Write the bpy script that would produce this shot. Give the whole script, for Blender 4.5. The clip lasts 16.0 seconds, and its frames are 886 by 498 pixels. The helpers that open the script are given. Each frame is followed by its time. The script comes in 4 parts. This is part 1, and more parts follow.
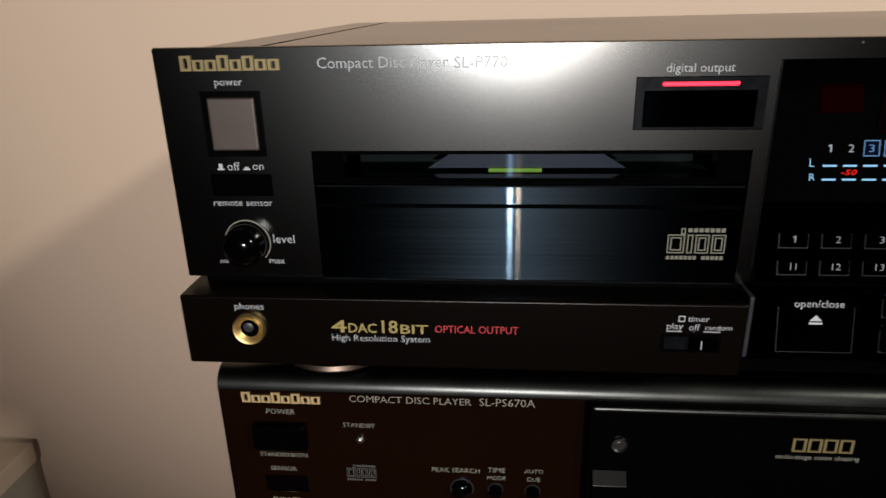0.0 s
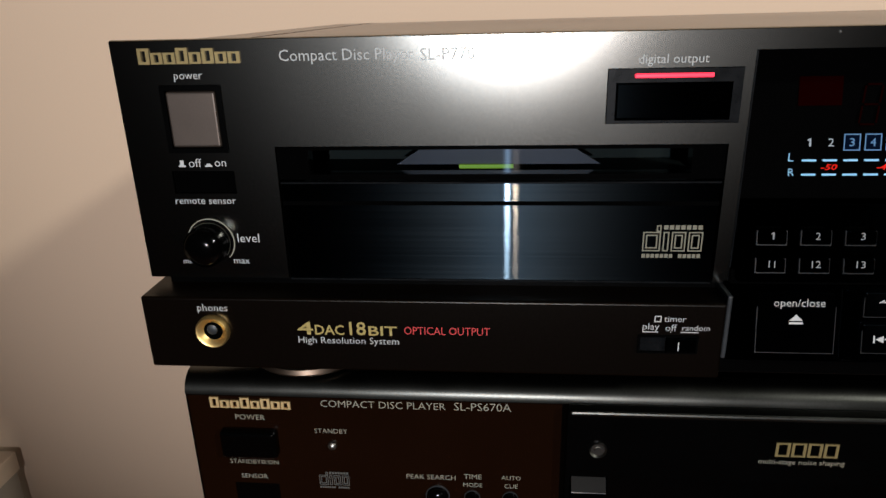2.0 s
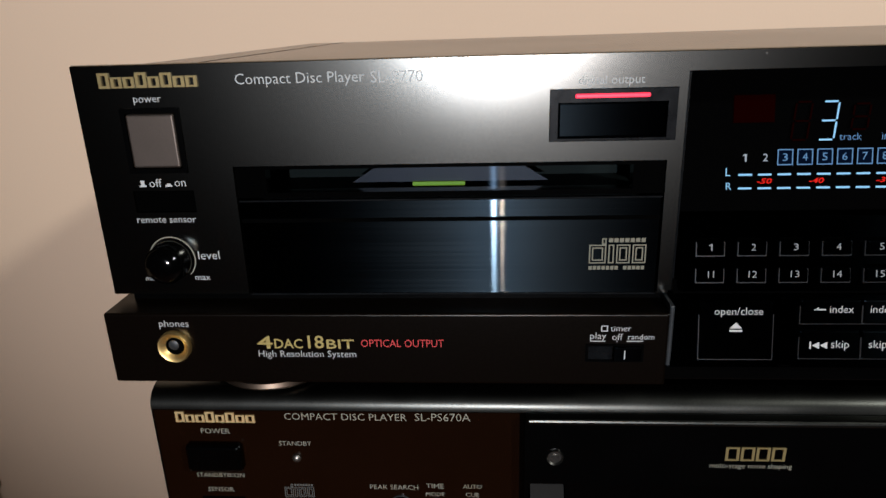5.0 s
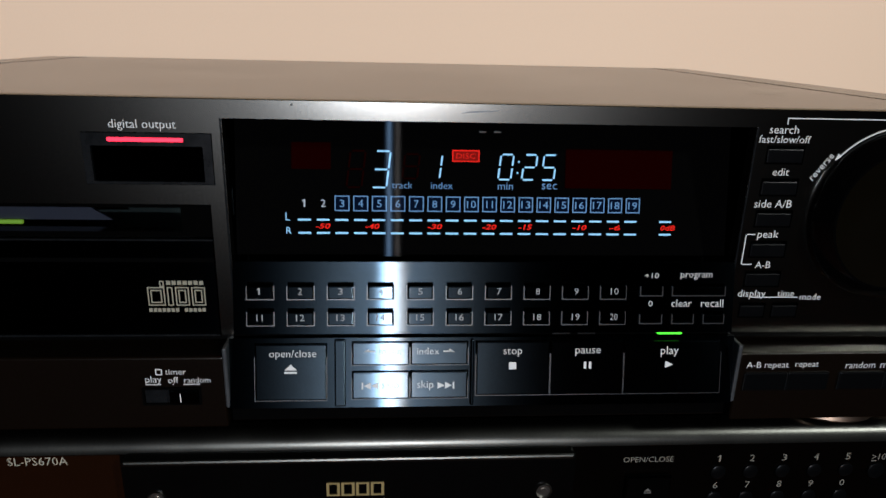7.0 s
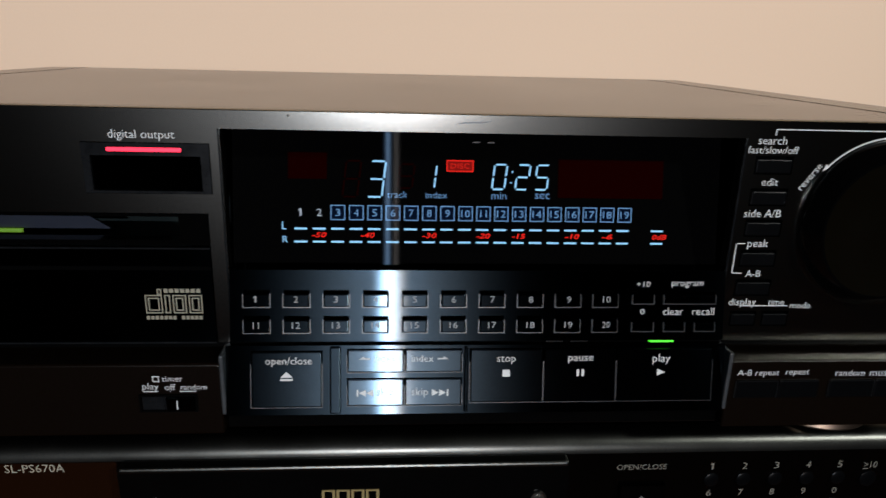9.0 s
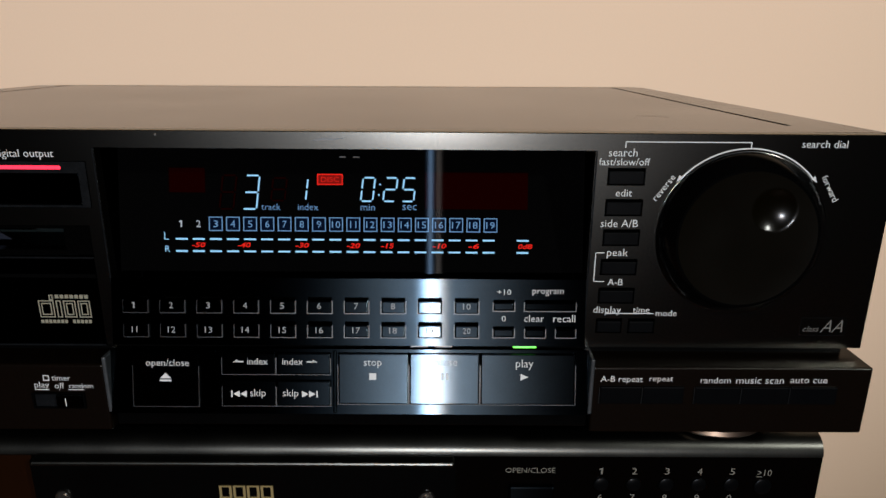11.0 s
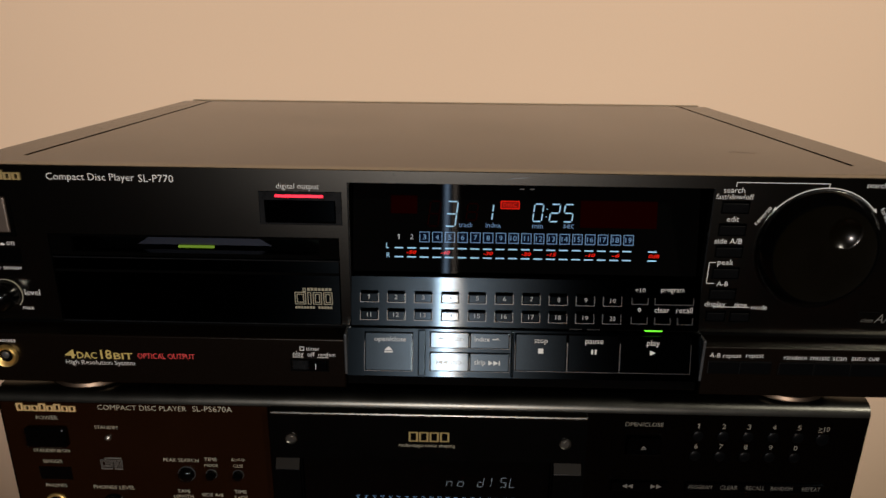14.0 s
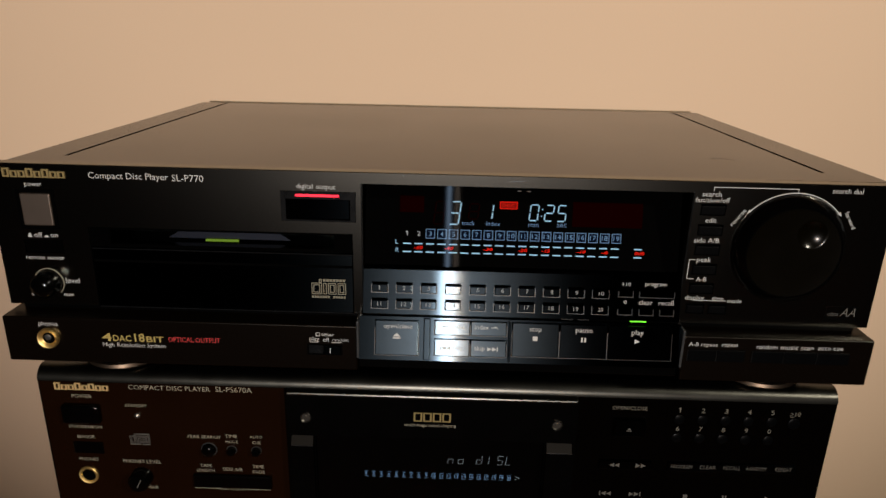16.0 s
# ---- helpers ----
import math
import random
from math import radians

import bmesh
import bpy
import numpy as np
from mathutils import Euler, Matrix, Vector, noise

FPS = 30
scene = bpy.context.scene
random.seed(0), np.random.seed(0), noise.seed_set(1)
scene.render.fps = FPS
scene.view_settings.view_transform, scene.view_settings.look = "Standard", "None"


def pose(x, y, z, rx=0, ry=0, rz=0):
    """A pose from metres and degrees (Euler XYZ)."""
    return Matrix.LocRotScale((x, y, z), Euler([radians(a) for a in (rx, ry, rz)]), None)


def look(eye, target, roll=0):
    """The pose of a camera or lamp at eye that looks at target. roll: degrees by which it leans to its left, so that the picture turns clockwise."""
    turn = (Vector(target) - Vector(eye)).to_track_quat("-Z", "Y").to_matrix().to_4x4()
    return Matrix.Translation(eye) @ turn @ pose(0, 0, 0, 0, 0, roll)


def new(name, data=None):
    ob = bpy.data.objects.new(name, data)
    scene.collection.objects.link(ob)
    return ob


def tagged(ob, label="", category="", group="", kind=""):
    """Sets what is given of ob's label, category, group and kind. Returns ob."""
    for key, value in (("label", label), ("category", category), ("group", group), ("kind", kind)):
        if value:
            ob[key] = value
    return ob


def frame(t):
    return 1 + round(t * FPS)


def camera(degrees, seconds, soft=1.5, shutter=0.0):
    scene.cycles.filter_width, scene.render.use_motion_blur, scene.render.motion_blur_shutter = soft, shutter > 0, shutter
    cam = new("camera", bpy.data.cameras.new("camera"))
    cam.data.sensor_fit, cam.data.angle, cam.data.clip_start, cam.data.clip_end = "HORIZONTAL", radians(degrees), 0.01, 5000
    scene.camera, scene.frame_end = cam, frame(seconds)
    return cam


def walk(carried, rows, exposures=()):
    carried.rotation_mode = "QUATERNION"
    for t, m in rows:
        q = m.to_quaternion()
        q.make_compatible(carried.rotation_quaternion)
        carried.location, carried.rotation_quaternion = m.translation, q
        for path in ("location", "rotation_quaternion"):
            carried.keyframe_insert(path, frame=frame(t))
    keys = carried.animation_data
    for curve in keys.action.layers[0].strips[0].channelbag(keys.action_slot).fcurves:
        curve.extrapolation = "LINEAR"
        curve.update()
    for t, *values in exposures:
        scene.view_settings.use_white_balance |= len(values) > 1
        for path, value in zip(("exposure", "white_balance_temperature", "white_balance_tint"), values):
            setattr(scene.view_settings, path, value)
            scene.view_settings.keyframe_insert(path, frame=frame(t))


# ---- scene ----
cam = camera(65.8, 16.0, shutter=0.5)
PATH = [
    (0, (0.1038, -0.1999, 0.2649), (-0.0762, 1.6587, -0.4516), -1.39),
    (0.5, (0.1073, -0.1985, 0.2611), (-0.0205, 1.6726, -0.4336), -1.01),
    (1, (0.1114, -0.1983, 0.2598), (-0.0434, 1.6619, -0.4585), -1.04),
    (1.5, (0.1112, -0.1962, 0.2598), (-0.0461, 1.6725, -0.4353), -1.50),
    (2, (0.1120, -0.1938, 0.2600), (-0.0627, 1.6724, -0.4378), -1.50),
    (2.5, (0.1114, -0.1939, 0.2592), (-0.0540, 1.6742, -0.4358), -1.49),
    (3, (0.1132, -0.1968, 0.2602), (-0.0086, 1.6874, -0.3994), -1.08),
    (3.5, (0.1211, -0.2007, 0.2631), (-0.0265, 1.6762, -0.4120), -1.60),
    (5.8, (0.1248, -0.1968, 0.2621), (0.0064, 1.6996, -0.3621), -2.35),
    (6, (0.1426, -0.1940, 0.2624), (0.0719, 1.7164, -0.3252), -2.04),
    (6.5, (0.1960, -0.1900, 0.2764), (0.4068, 1.7195, -0.2800), -0.02),
    (7, (0.2274, -0.1976, 0.2720), (0.3715, 1.6939, -0.3615), 1.60),
    (7.5, (0.2290, -0.1967, 0.2722), (0.3557, 1.6911, -0.3759), 1.86),
    (8, (0.2266, -0.1986, 0.2705), (0.3448, 1.6979, -0.3533), 1.66),
    (8.5, (0.2244, -0.1999, 0.2710), (0.3420, 1.6981, -0.3485), 1.61),
    (9, (0.2285, -0.2005, 0.2725), (0.3766, 1.6999, -0.3329), 1.69),
    (9.5, (0.2696, -0.2058, 0.2752), (0.3233, 1.7004, -0.3276), 1.33),
    (9.7, (0.2831, -0.2071, 0.2761), (0.3180, 1.7017, -0.3201), 1.19),
    (11.8, (0.2866, -0.2163, 0.2787), (0.2945, 1.6940, -0.3135), 0.21),
    (12.1, (0.2843, -0.2183, 0.2795), (0.2899, 1.6931, -0.3094), -0.15),
    (12.5, (0.2720, -0.2208, 0.2802), (0.2652, 1.6959, -0.2908), -1.29),
    (13, (0.2453, -0.2240, 0.2753), (0.1748, 1.6755, -0.3466), 0.25),
    (13.2, (0.2342, -0.2298, 0.2814), (0.1228, 1.6656, -0.3470), -0.47),
    (13.5, (0.2230, -0.2549, 0.2998), (0.2046, 1.6557, -0.2913), -0.96),
    (14, (0.2233, -0.2855, 0.3122), (0.2013, 1.6077, -0.3322), 0.79),
    (14.5, (0.2215, -0.2943, 0.3194), (0.1961, 1.6036, -0.3109), 0.37),
    (15, (0.2226, -0.3056, 0.3186), (0.1978, 1.5849, -0.3335), 0.65),
    (15.5, (0.2240, -0.3110, 0.3201), (0.2092, 1.5773, -0.3389), 1.27),
    (16, (0.2224, -0.3143, 0.3213), (0.1960, 1.5762, -0.3309), 1.33),
]
walk(cam, [(t, look(eye, target, roll)) for t, eye, target, roll in PATH],
     [(0, -0.06, 5850, 4), (1, -0.08, 5850, 4), (2, -0.02, 5850, 4), (3.7, -0.04, 5850, 4), (6, 0.06, 5600, 4), (7.5, 0.08, 5600, 4), (9.7, 0.05, 5700, 4), (12, 0.0, 6000, 5), (13.5, -0.12, 6500, 7), (14.5, -0.19, 6850, 8), (16, -0.19, 6900, 8)])

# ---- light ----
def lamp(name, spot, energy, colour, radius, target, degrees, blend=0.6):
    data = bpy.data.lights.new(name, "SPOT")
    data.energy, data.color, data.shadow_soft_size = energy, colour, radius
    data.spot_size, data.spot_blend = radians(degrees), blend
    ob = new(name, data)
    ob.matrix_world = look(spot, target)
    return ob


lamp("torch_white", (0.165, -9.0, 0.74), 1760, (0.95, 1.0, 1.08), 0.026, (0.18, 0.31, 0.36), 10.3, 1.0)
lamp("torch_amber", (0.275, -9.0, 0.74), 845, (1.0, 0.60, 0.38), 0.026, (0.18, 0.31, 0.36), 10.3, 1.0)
lamp("room_lamp", (1.62, -1.35, 1.25), 92, (1.0, 0.92, 0.80), 0.07, (0.1, 0.31, 0.3), 95)

world = bpy.data.worlds.new("world")
scene.world = world
world.use_nodes = True
world.node_tree.nodes["Background"].inputs[0].default_value = (1.0, 0.85, 0.7, 1)
world.node_tree.nodes["Background"].inputs[1].default_value = 0.01


# ---- materials ----
def material(name, colour, rough=0.5, metal=0.0, spec=0.5, grain=0.0, grain_scale=900.0, bump=0.0, stretch=(1, 1, 1),
             vary=0.0, vary_scale=8.0, emit=None, power=0.0, aniso=0.0, tint=None, rough_vary=0.0):
    m = bpy.data.materials.new(name)
    m.use_nodes = True
    n, l = m.node_tree.nodes, m.node_tree.links
    b = n["Principled BSDF"]
    b.inputs["Base Color"].default_value = (*colour, 1)
    b.inputs["Roughness"].default_value = rough
    b.inputs["Metallic"].default_value = metal
    b.inputs["Specular IOR Level"].default_value = spec
    if tint:
        b.inputs["Specular Tint"].default_value = (*tint, 1)
    if emit:
        b.inputs["Emission Color"].default_value = (*emit, 1)
        b.inputs["Emission Strength"].default_value = power
    if aniso:
        b.inputs["Anisotropic"].default_value = aniso
        tangent = n.new("ShaderNodeTangent")
        tangent.direction_type = "UV_MAP"
        l.new(tangent.outputs[0], b.inputs["Tangent"])
    if grain or bump or vary or rough_vary:
        geo = n.new("ShaderNodeNewGeometry")
        mapping = n.new("ShaderNodeMapping")
        mapping.inputs["Scale"].default_value = stretch
        l.new(geo.outputs["Position"], mapping.inputs[0])
        fine = n.new("ShaderNodeTexNoise")
        fine.inputs["Scale"].default_value, fine.inputs["Detail"].default_value = grain_scale, 3
        l.new(mapping.outputs[0], fine.inputs["Vector"])
        wide = n.new("ShaderNodeTexNoise")
        wide.inputs["Scale"].default_value, wide.inputs["Detail"].default_value = vary_scale, 4
        l.new(geo.outputs["Position"], wide.inputs["Vector"])
        if grain or vary:
            add = n.new("ShaderNodeMath")
            add.operation = "MULTIPLY_ADD"
            l.new(fine.outputs["Fac"], add.inputs[0])
            add.inputs[1].default_value = grain
            scaled = n.new("ShaderNodeMath")
            scaled.operation = "MULTIPLY_ADD"
            l.new(wide.outputs["Fac"], scaled.inputs[0])
            scaled.inputs[1].default_value = vary
            scaled.inputs[2].default_value = 1.0 - 0.5 * (grain + vary)
            l.new(scaled.outputs[0], add.inputs[2])
            mix = n.new("ShaderNodeVectorMath")
            mix.operation = "SCALE"
            mix.inputs[0].default_value = colour
            l.new(add.outputs[0], mix.inputs["Scale"])
            l.new(mix.outputs[0], b.inputs["Base Color"])
        if rough_vary:
            r = n.new("ShaderNodeMapRange")
            r.inputs["To Min"].default_value, r.inputs["To Max"].default_value = rough - rough_vary, rough + rough_vary
            l.new(wide.outputs["Fac"], r.inputs["Value"])
            l.new(r.outputs[0], b.inputs["Roughness"])
        if bump:
            bm_ = n.new("ShaderNodeBump")
            bm_.inputs["Strength"].default_value, bm_.inputs["Distance"].default_value = 1.0, bump
            l.new(fine.outputs["Fac"], bm_.inputs["Height"])
            l.new(bm_.outputs[0], b.inputs["Normal"])
    return m


def coated(name, colour, amount, sheen, rough, aniso=0.0, speckle=0.5, speckle_scale=1800.0, lines=0.0, line_scale=1700.0, bump=0.0, glow=None, haze=None):
    """Dark base under a smooth lacquer or anodised skin with a tight highlight."""
    m = bpy.data.materials.new(name)
    m.use_nodes = True
    n, l = m.node_tree.nodes, m.node_tree.links
    base = n["Principled BSDF"]
    base.inputs["Base Color"].default_value = (*colour, 1)
    base.inputs["Roughness"].default_value = 0.45
    base.inputs["Specular IOR Level"].default_value = 0.03
    skin = n.new("ShaderNodeBsdfAnisotropic")
    skin.distribution = "BECKMANN"
    skin.inputs["Roughness"].default_value = rough
    skin.inputs["Anisotropy"].default_value = aniso
    if aniso:
        tangent = n.new("ShaderNodeTangent")
        tangent.direction_type = "UV_MAP"
        l.new(tangent.outputs[0], skin.inputs["Tangent"])
        if glow:
            base.inputs["Base Color"].default_value = (*glow[0], 1)
            base.inputs["Metallic"].default_value, base.inputs["Roughness"].default_value, base.inputs["Anisotropic"].default_value = 1.0, glow[1], 1.0
            l.new(tangent.outputs[0], base.inputs["Tangent"])
    geo, mapping, fine, wide, mul, add, scale = (n.new(k) for k in ("ShaderNodeNewGeometry", "ShaderNodeMapping", "ShaderNodeTexNoise", "ShaderNodeTexNoise", "ShaderNodeMath", "ShaderNodeMath", "ShaderNodeVectorMath"))
    if lines:
        mapping.inputs["Scale"].default_value = (0.004, 0.004, 1)
    l.new(geo.outputs["Position"], mapping.inputs[0])
    fine.inputs["Scale"].default_value, fine.inputs["Detail"].default_value = line_scale if lines else speckle_scale, 2
    wide.inputs["Scale"].default_value, wide.inputs["Detail"].default_value = 35, 4
    l.new(mapping.outputs[0], fine.inputs["Vector"])
    l.new(geo.outputs["Position"], wide.inputs["Vector"])
    if glow:
        smudge, wash = n.new("ShaderNodeMapRange"), n.new("ShaderNodeVectorMath")
        smudge.inputs["From Min"].default_value, smudge.inputs["From Max"].default_value = 0.3, 0.7
        smudge.inputs["To Min"].default_value, smudge.inputs["To Max"].default_value = (0.9, 1.1) if lines else (0.45, 1.5)
        smear = n.new("ShaderNodeTexNoise")
        smear.inputs["Scale"].default_value, smear.inputs["Detail"].default_value = 130, 5
        l.new(geo.outputs["Position"], smear.inputs["Vector"])
        l.new(smear.outputs["Fac"], smudge.inputs["Value"])
        wash.operation = "SCALE"
        wash.inputs[0].default_value = glow[0]
        l.new(smudge.outputs[0], wash.inputs["Scale"])
        l.new(wash.outputs[0], base.inputs["Base Color"])
    mul.operation, add.operation, scale.operation = "MULTIPLY_ADD", "MULTIPLY_ADD", "SCALE"
    l.new(fine.outputs["Fac"], mul.inputs[0])
    mul.inputs[1].default_value, mul.inputs[2].default_value = 2 * speckle, 1 - speckle - 0.15
    l.new(wide.outputs["Fac"], add.inputs[0])
    add.inputs[1].default_value = 0.3
    l.new(mul.outputs[0], add.inputs[2])
    scale.inputs[0].default_value = sheen
    l.new(add.outputs[0], scale.inputs["Scale"])
    l.new(scale.outputs[0], skin.inputs["Color"])
    if lines or bump:
        relief = n.new("ShaderNodeBump")
        relief.inputs["Strength"].default_value, relief.inputs["Distance"].default_value = 1.0, lines or bump
        l.new(fine.outputs["Fac"], relief.inputs["Height"])
        l.new(relief.outputs[0], skin.inputs["Normal"])
    mix = n.new("ShaderNodeMixShader")
    mix.inputs[0].default_value = amount
    l.new(base.outputs[0], mix.inputs[1])
    l.new(skin.outputs[0], mix.inputs[2])
    last = mix
    if haze:
        wash_lobe, veil = n.new("ShaderNodeBsdfAnisotropic"), n.new("ShaderNodeMixShader")
        wash_lobe.distribution = "BECKMANN"
        wash_lobe.inputs["Roughness"].default_value = haze[1]
        if aniso:
            wash_lobe.inputs["Anisotropy"].default_value = haze[2]
            l.new(tangent.outputs[0], wash_lobe.inputs["Tangent"])
        l.new(scale.outputs[0], wash_lobe.inputs["Color"])
        veil.inputs[0].default_value = haze[0]
        l.new(mix.outputs[0], veil.inputs[1])
        l.new(wash_lobe.outputs[0], veil.inputs[2])
        last = veil
    l.new(last.outputs[0], n["Material Output"].inputs[0])
    return m


def pane_material(name, tint, rough, sheen=(1, 1, 1), streak=None):
    m = bpy.data.materials.new(name)
    m.use_nodes = True
    n, l = m.node_tree.nodes, m.node_tree.links
    n.remove(n["Principled BSDF"])
    clear, gloss, fresnel, mix = (n.new(k) for k in ("ShaderNodeBsdfTransparent", "ShaderNodeBsdfGlossy", "ShaderNodeFresnel", "ShaderNodeMixShader"))
    clear.inputs[0].default_value = (*tint, 1)
    gloss.inputs["Roughness"].default_value = rough
    gloss.inputs["Color"].default_value = (*sheen, 1)
    fresnel.inputs[0].default_value = 1.45
    l.new(fresnel.outputs[0], mix.inputs[0])
    l.new(clear.outputs[0], mix.inputs[1])
    l.new(gloss.outputs[0], mix.inputs[2])
    last = mix
    if streak:
        # fine vertical wipe marks that draw a lamp's reflection out into a line
        smear, tangent, added = (n.new(k) for k in ("ShaderNodeBsdfAnisotropic", "ShaderNodeTangent", "ShaderNodeAddShader"))
        smear.distribution = "BECKMANN"
        smear.inputs["Color"].default_value = (*streak[0], 1)
        smear.inputs["Roughness"].default_value, smear.inputs["Anisotropy"].default_value = streak[1], -0.93
        tangent.direction_type = "UV_MAP"
        l.new(tangent.outputs[0], smear.inputs["Tangent"])
        l.new(mix.outputs[0], added.inputs[0])
        l.new(smear.outputs[0], added.inputs[1])
        last = added
    l.new(last.outputs[0], n["Material Output"].inputs[0])
    return m


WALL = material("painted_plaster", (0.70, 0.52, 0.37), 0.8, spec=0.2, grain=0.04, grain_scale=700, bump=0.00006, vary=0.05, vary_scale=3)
# near-black colour puts the darkness of the unlit room into its surfaces
ROOM = material("unlit_room_dark", (0.03, 0.022, 0.017), 0.9, spec=0.05, grain=0.05, vary=0.1, vary_scale=2)
WOOD = material("floor_wood", (0.11, 0.030, 0.012), 0.5, grain=0.5, grain_scale=40, stretch=(1, 8, 1), vary=0.3, vary_scale=4)
FACE = coated("anodised_dark_metal", (0.0007, 0.0006, 0.0004), 0.29, (0.98, 0.96, 0.87), 0.224, speckle=0.40, speckle_scale=1300, haze=(0.036, 0.336))
# the brown in the ledge's base colour stands in for a warm reflection
LIPMAT = coated("anodised_ledge_metal", (0.0020, 0.0010, 0.0004), 0.020, (1.0, 0.95, 0.84), 0.25, speckle=0.45, speckle_scale=1300, haze=(0.014, 0.335))
COVER = material("dark_brown_cover_paint", (0.017, 0.0095, 0.0048), 0.19, spec=0.18, grain=0.35, grain_scale=2600, bump=0.00001, vary=0.2, vary_scale=14, rough_vary=0.04)
BRUSHED = coated("brushed_black_acrylic", (0.0005, 0.0006, 0.0008), 0.035, (0.70, 0.88, 1.0), 0.10, aniso=-0.915, speckle=0.75, lines=0.000006, glow=((0.0016, 0.0028, 0.0040), 0.31), haze=(0.0044, 0.36, -0.52))
KEYPANEL = coated("satin_black_key_panel", (0.0012, 0.0012, 0.0012), 0.022, (0.60, 0.82, 1.0), 0.20, aniso=-0.85, speckle=0.3, glow=((0.0010, 0.0017, 0.0026), 0.27), haze=(0.0085, 0.335, -0.58))
KEY = coated("black_key_plastic", (0.0012, 0.0012, 0.0012), 0.034, (0.62, 0.83, 1.0), 0.20, aniso=-0.85, speckle=0.3, glow=((0.0010, 0.0017, 0.0026), 0.27), haze=(0.0060, 0.335, -0.58))
MOVEKEY = coated("worn_transport_key_plastic", (0.0012, 0.0012, 0.0012), 0.055, (0.62, 0.83, 1.0), 0.25, aniso=-0.85, speckle=0.3, glow=((0.0018, 0.0030, 0.0044), 0.29), haze=(0.0190, 0.345, -0.58))
BLACK = material("black_plastic", (0.0006, 0.0006, 0.0006), 0.20, spec=0.18, grain=0.3, vary=0.3, vary_scale=50, rough_vary=0.04)
GLOSSBLACK = material("gloss_black_plastic", (0.0007, 0.0007, 0.0007), 0.10, spec=0.35, vary=0.3, vary_scale=60, rough_vary=0.03)
LOWER = material("moulded_dark_plastic", (0.0007, 0.0005, 0.0004), 0.15, spec=0.18, grain=0.3, grain_scale=1500, vary=0.25, vary_scale=30, rough_vary=0.03)
DIALMAT = material("dial_gloss_plastic", (0.0014, 0.0010, 0.0003), 0.21, spec=0.26, vary=0.3, vary_scale=60, rough_vary=0.03)
LOWERTOP = material("satin_rounded_edge", (0.056, 0.056, 0.050), 0.30, metal=1.0, grain=0.6, grain_scale=1500, vary=0.4, vary_scale=60, rough_vary=0.05, bump=0.000004)
TABGREY = material("pale_tab_plastic", (0.0065, 0.0055, 0.004), 0.4, spec=0.08, grain=0.4, vary=0.4, vary_scale=120)
PRINT = material("white_print", (0.52, 0.52, 0.51), 0.6)
CREAM = material("cream_print", (0.26, 0.24, 0.185), 0.6)
DISCPRINT = material("olive_cream_print", (0.17, 0.158, 0.112), 0.6)
GREYPRINT = material("grey_print", (0.075, 0.071, 0.063), 0.6)
REDPRINT = material("red_print", (0.62, 0.05, 0.05), 0.6)
NUMBERPRINT = material("small_number_print", (0.23, 0.23, 0.235), 0.6)
# darker cream for the print by the lower player's right-hand keys
DIMPRINT = material("darker_cream_print", (0.125, 0.116, 0.095), 0.6)
YELLOWPRINT = material("gold_print", (0.38, 0.29, 0.09), 0.5)
GOLD = material("gold_metal", (0.95, 0.66, 0.25), 0.42, metal=1.0, vary=0.2, vary_scale=200)
GOLDLOGO = material("gold_logo_metal", (0.90, 0.66, 0.32), 0.5, metal=1.0, vary=0.2, vary_scale=300)
SILVER = material("grey_button_metal", (0.108, 0.086, 0.071), 0.42, metal=0.8, grain=0.25, grain_scale=2200, vary=0.25, vary_scale=90)
CHROME = material("chrome_ring", (0.34, 0.31, 0.27), 0.35, metal=1.0)
FOOTRING = material("tan_foot_metal", (0.17, 0.125, 0.09), 0.4, metal=1.0, grain=0.3, grain_scale=800)
SCREW = material("dark_screw_metal", (0.20, 0.19, 0.17), 0.3, metal=1.0, vary=0.4, vary_scale=400)
# paler than the keys, to paint the light on their side walls
RIM = material("lit_key_rim", (0.0032, 0.0035, 0.0037), 0.36, spec=0.4, grain=0.9, grain_scale=500, vary=1.0, vary_scale=120)
GOLDDULL = material("dull_gold_mark", (0.27, 0.205, 0.085), 0.5, metal=0.6, vary=0.3, vary_scale=300)
SCUFF = material("scuffed_edge_plastic", (0.022, 0.024, 0.026), 0.35, spec=0.7, grain=0.8, grain_scale=700, vary=0.8, vary_scale=150, rough_vary=0.1)
EDGEGREY = material("dark_grey_edge_plastic", (0.004, 0.0044, 0.005), 0.25, spec=0.15, grain=0.8, grain_scale=700, vary=0.6, vary_scale=150, rough_vary=0.1)
SMALLKEY = material("small_key_plastic", (0.0010, 0.0011, 0.0013), 0.3, spec=0.07, grain=0.4, vary=0.3, vary_scale=80, rough_vary=0.05)
DARK = material("unlit_cavity", (0.0005, 0.0005, 0.0005), 0.9, spec=0.02)
# reddish brown base colour paints the room's warm reflection on the left panel
LEFTPANEL = material("warm_reflection_panel", (0.0068, 0.0022, 0.0006), 0.17, spec=0.45, grain=0.4, grain_scale=1500, vary=0.3, vary_scale=25, rough_vary=0.03)
SHEEN = material("disc_sheen", (0.050, 0.047, 0.072), 0.3, metal=0.25, vary=0.7, vary_scale=60)
TRAY = material("tray_grey", (0.012, 0.015, 0.015), 0.5, spec=0.1)
LIME = material("green_glow", (0.1, 0.2, 0.02), 0.5, emit=(0.55, 0.85, 0.06), power=0.32)
BLUELIT = material("display_blue_glow", (0.02, 0.03, 0.04), 0.9, spec=0.0, emit=(0.42, 0.74, 1.0), power=0.95)
BLUEDIM = material("display_dim_glow", (0.02, 0.02, 0.03), 0.9, spec=0.0, emit=(0.27, 0.50, 0.82), power=0.55)
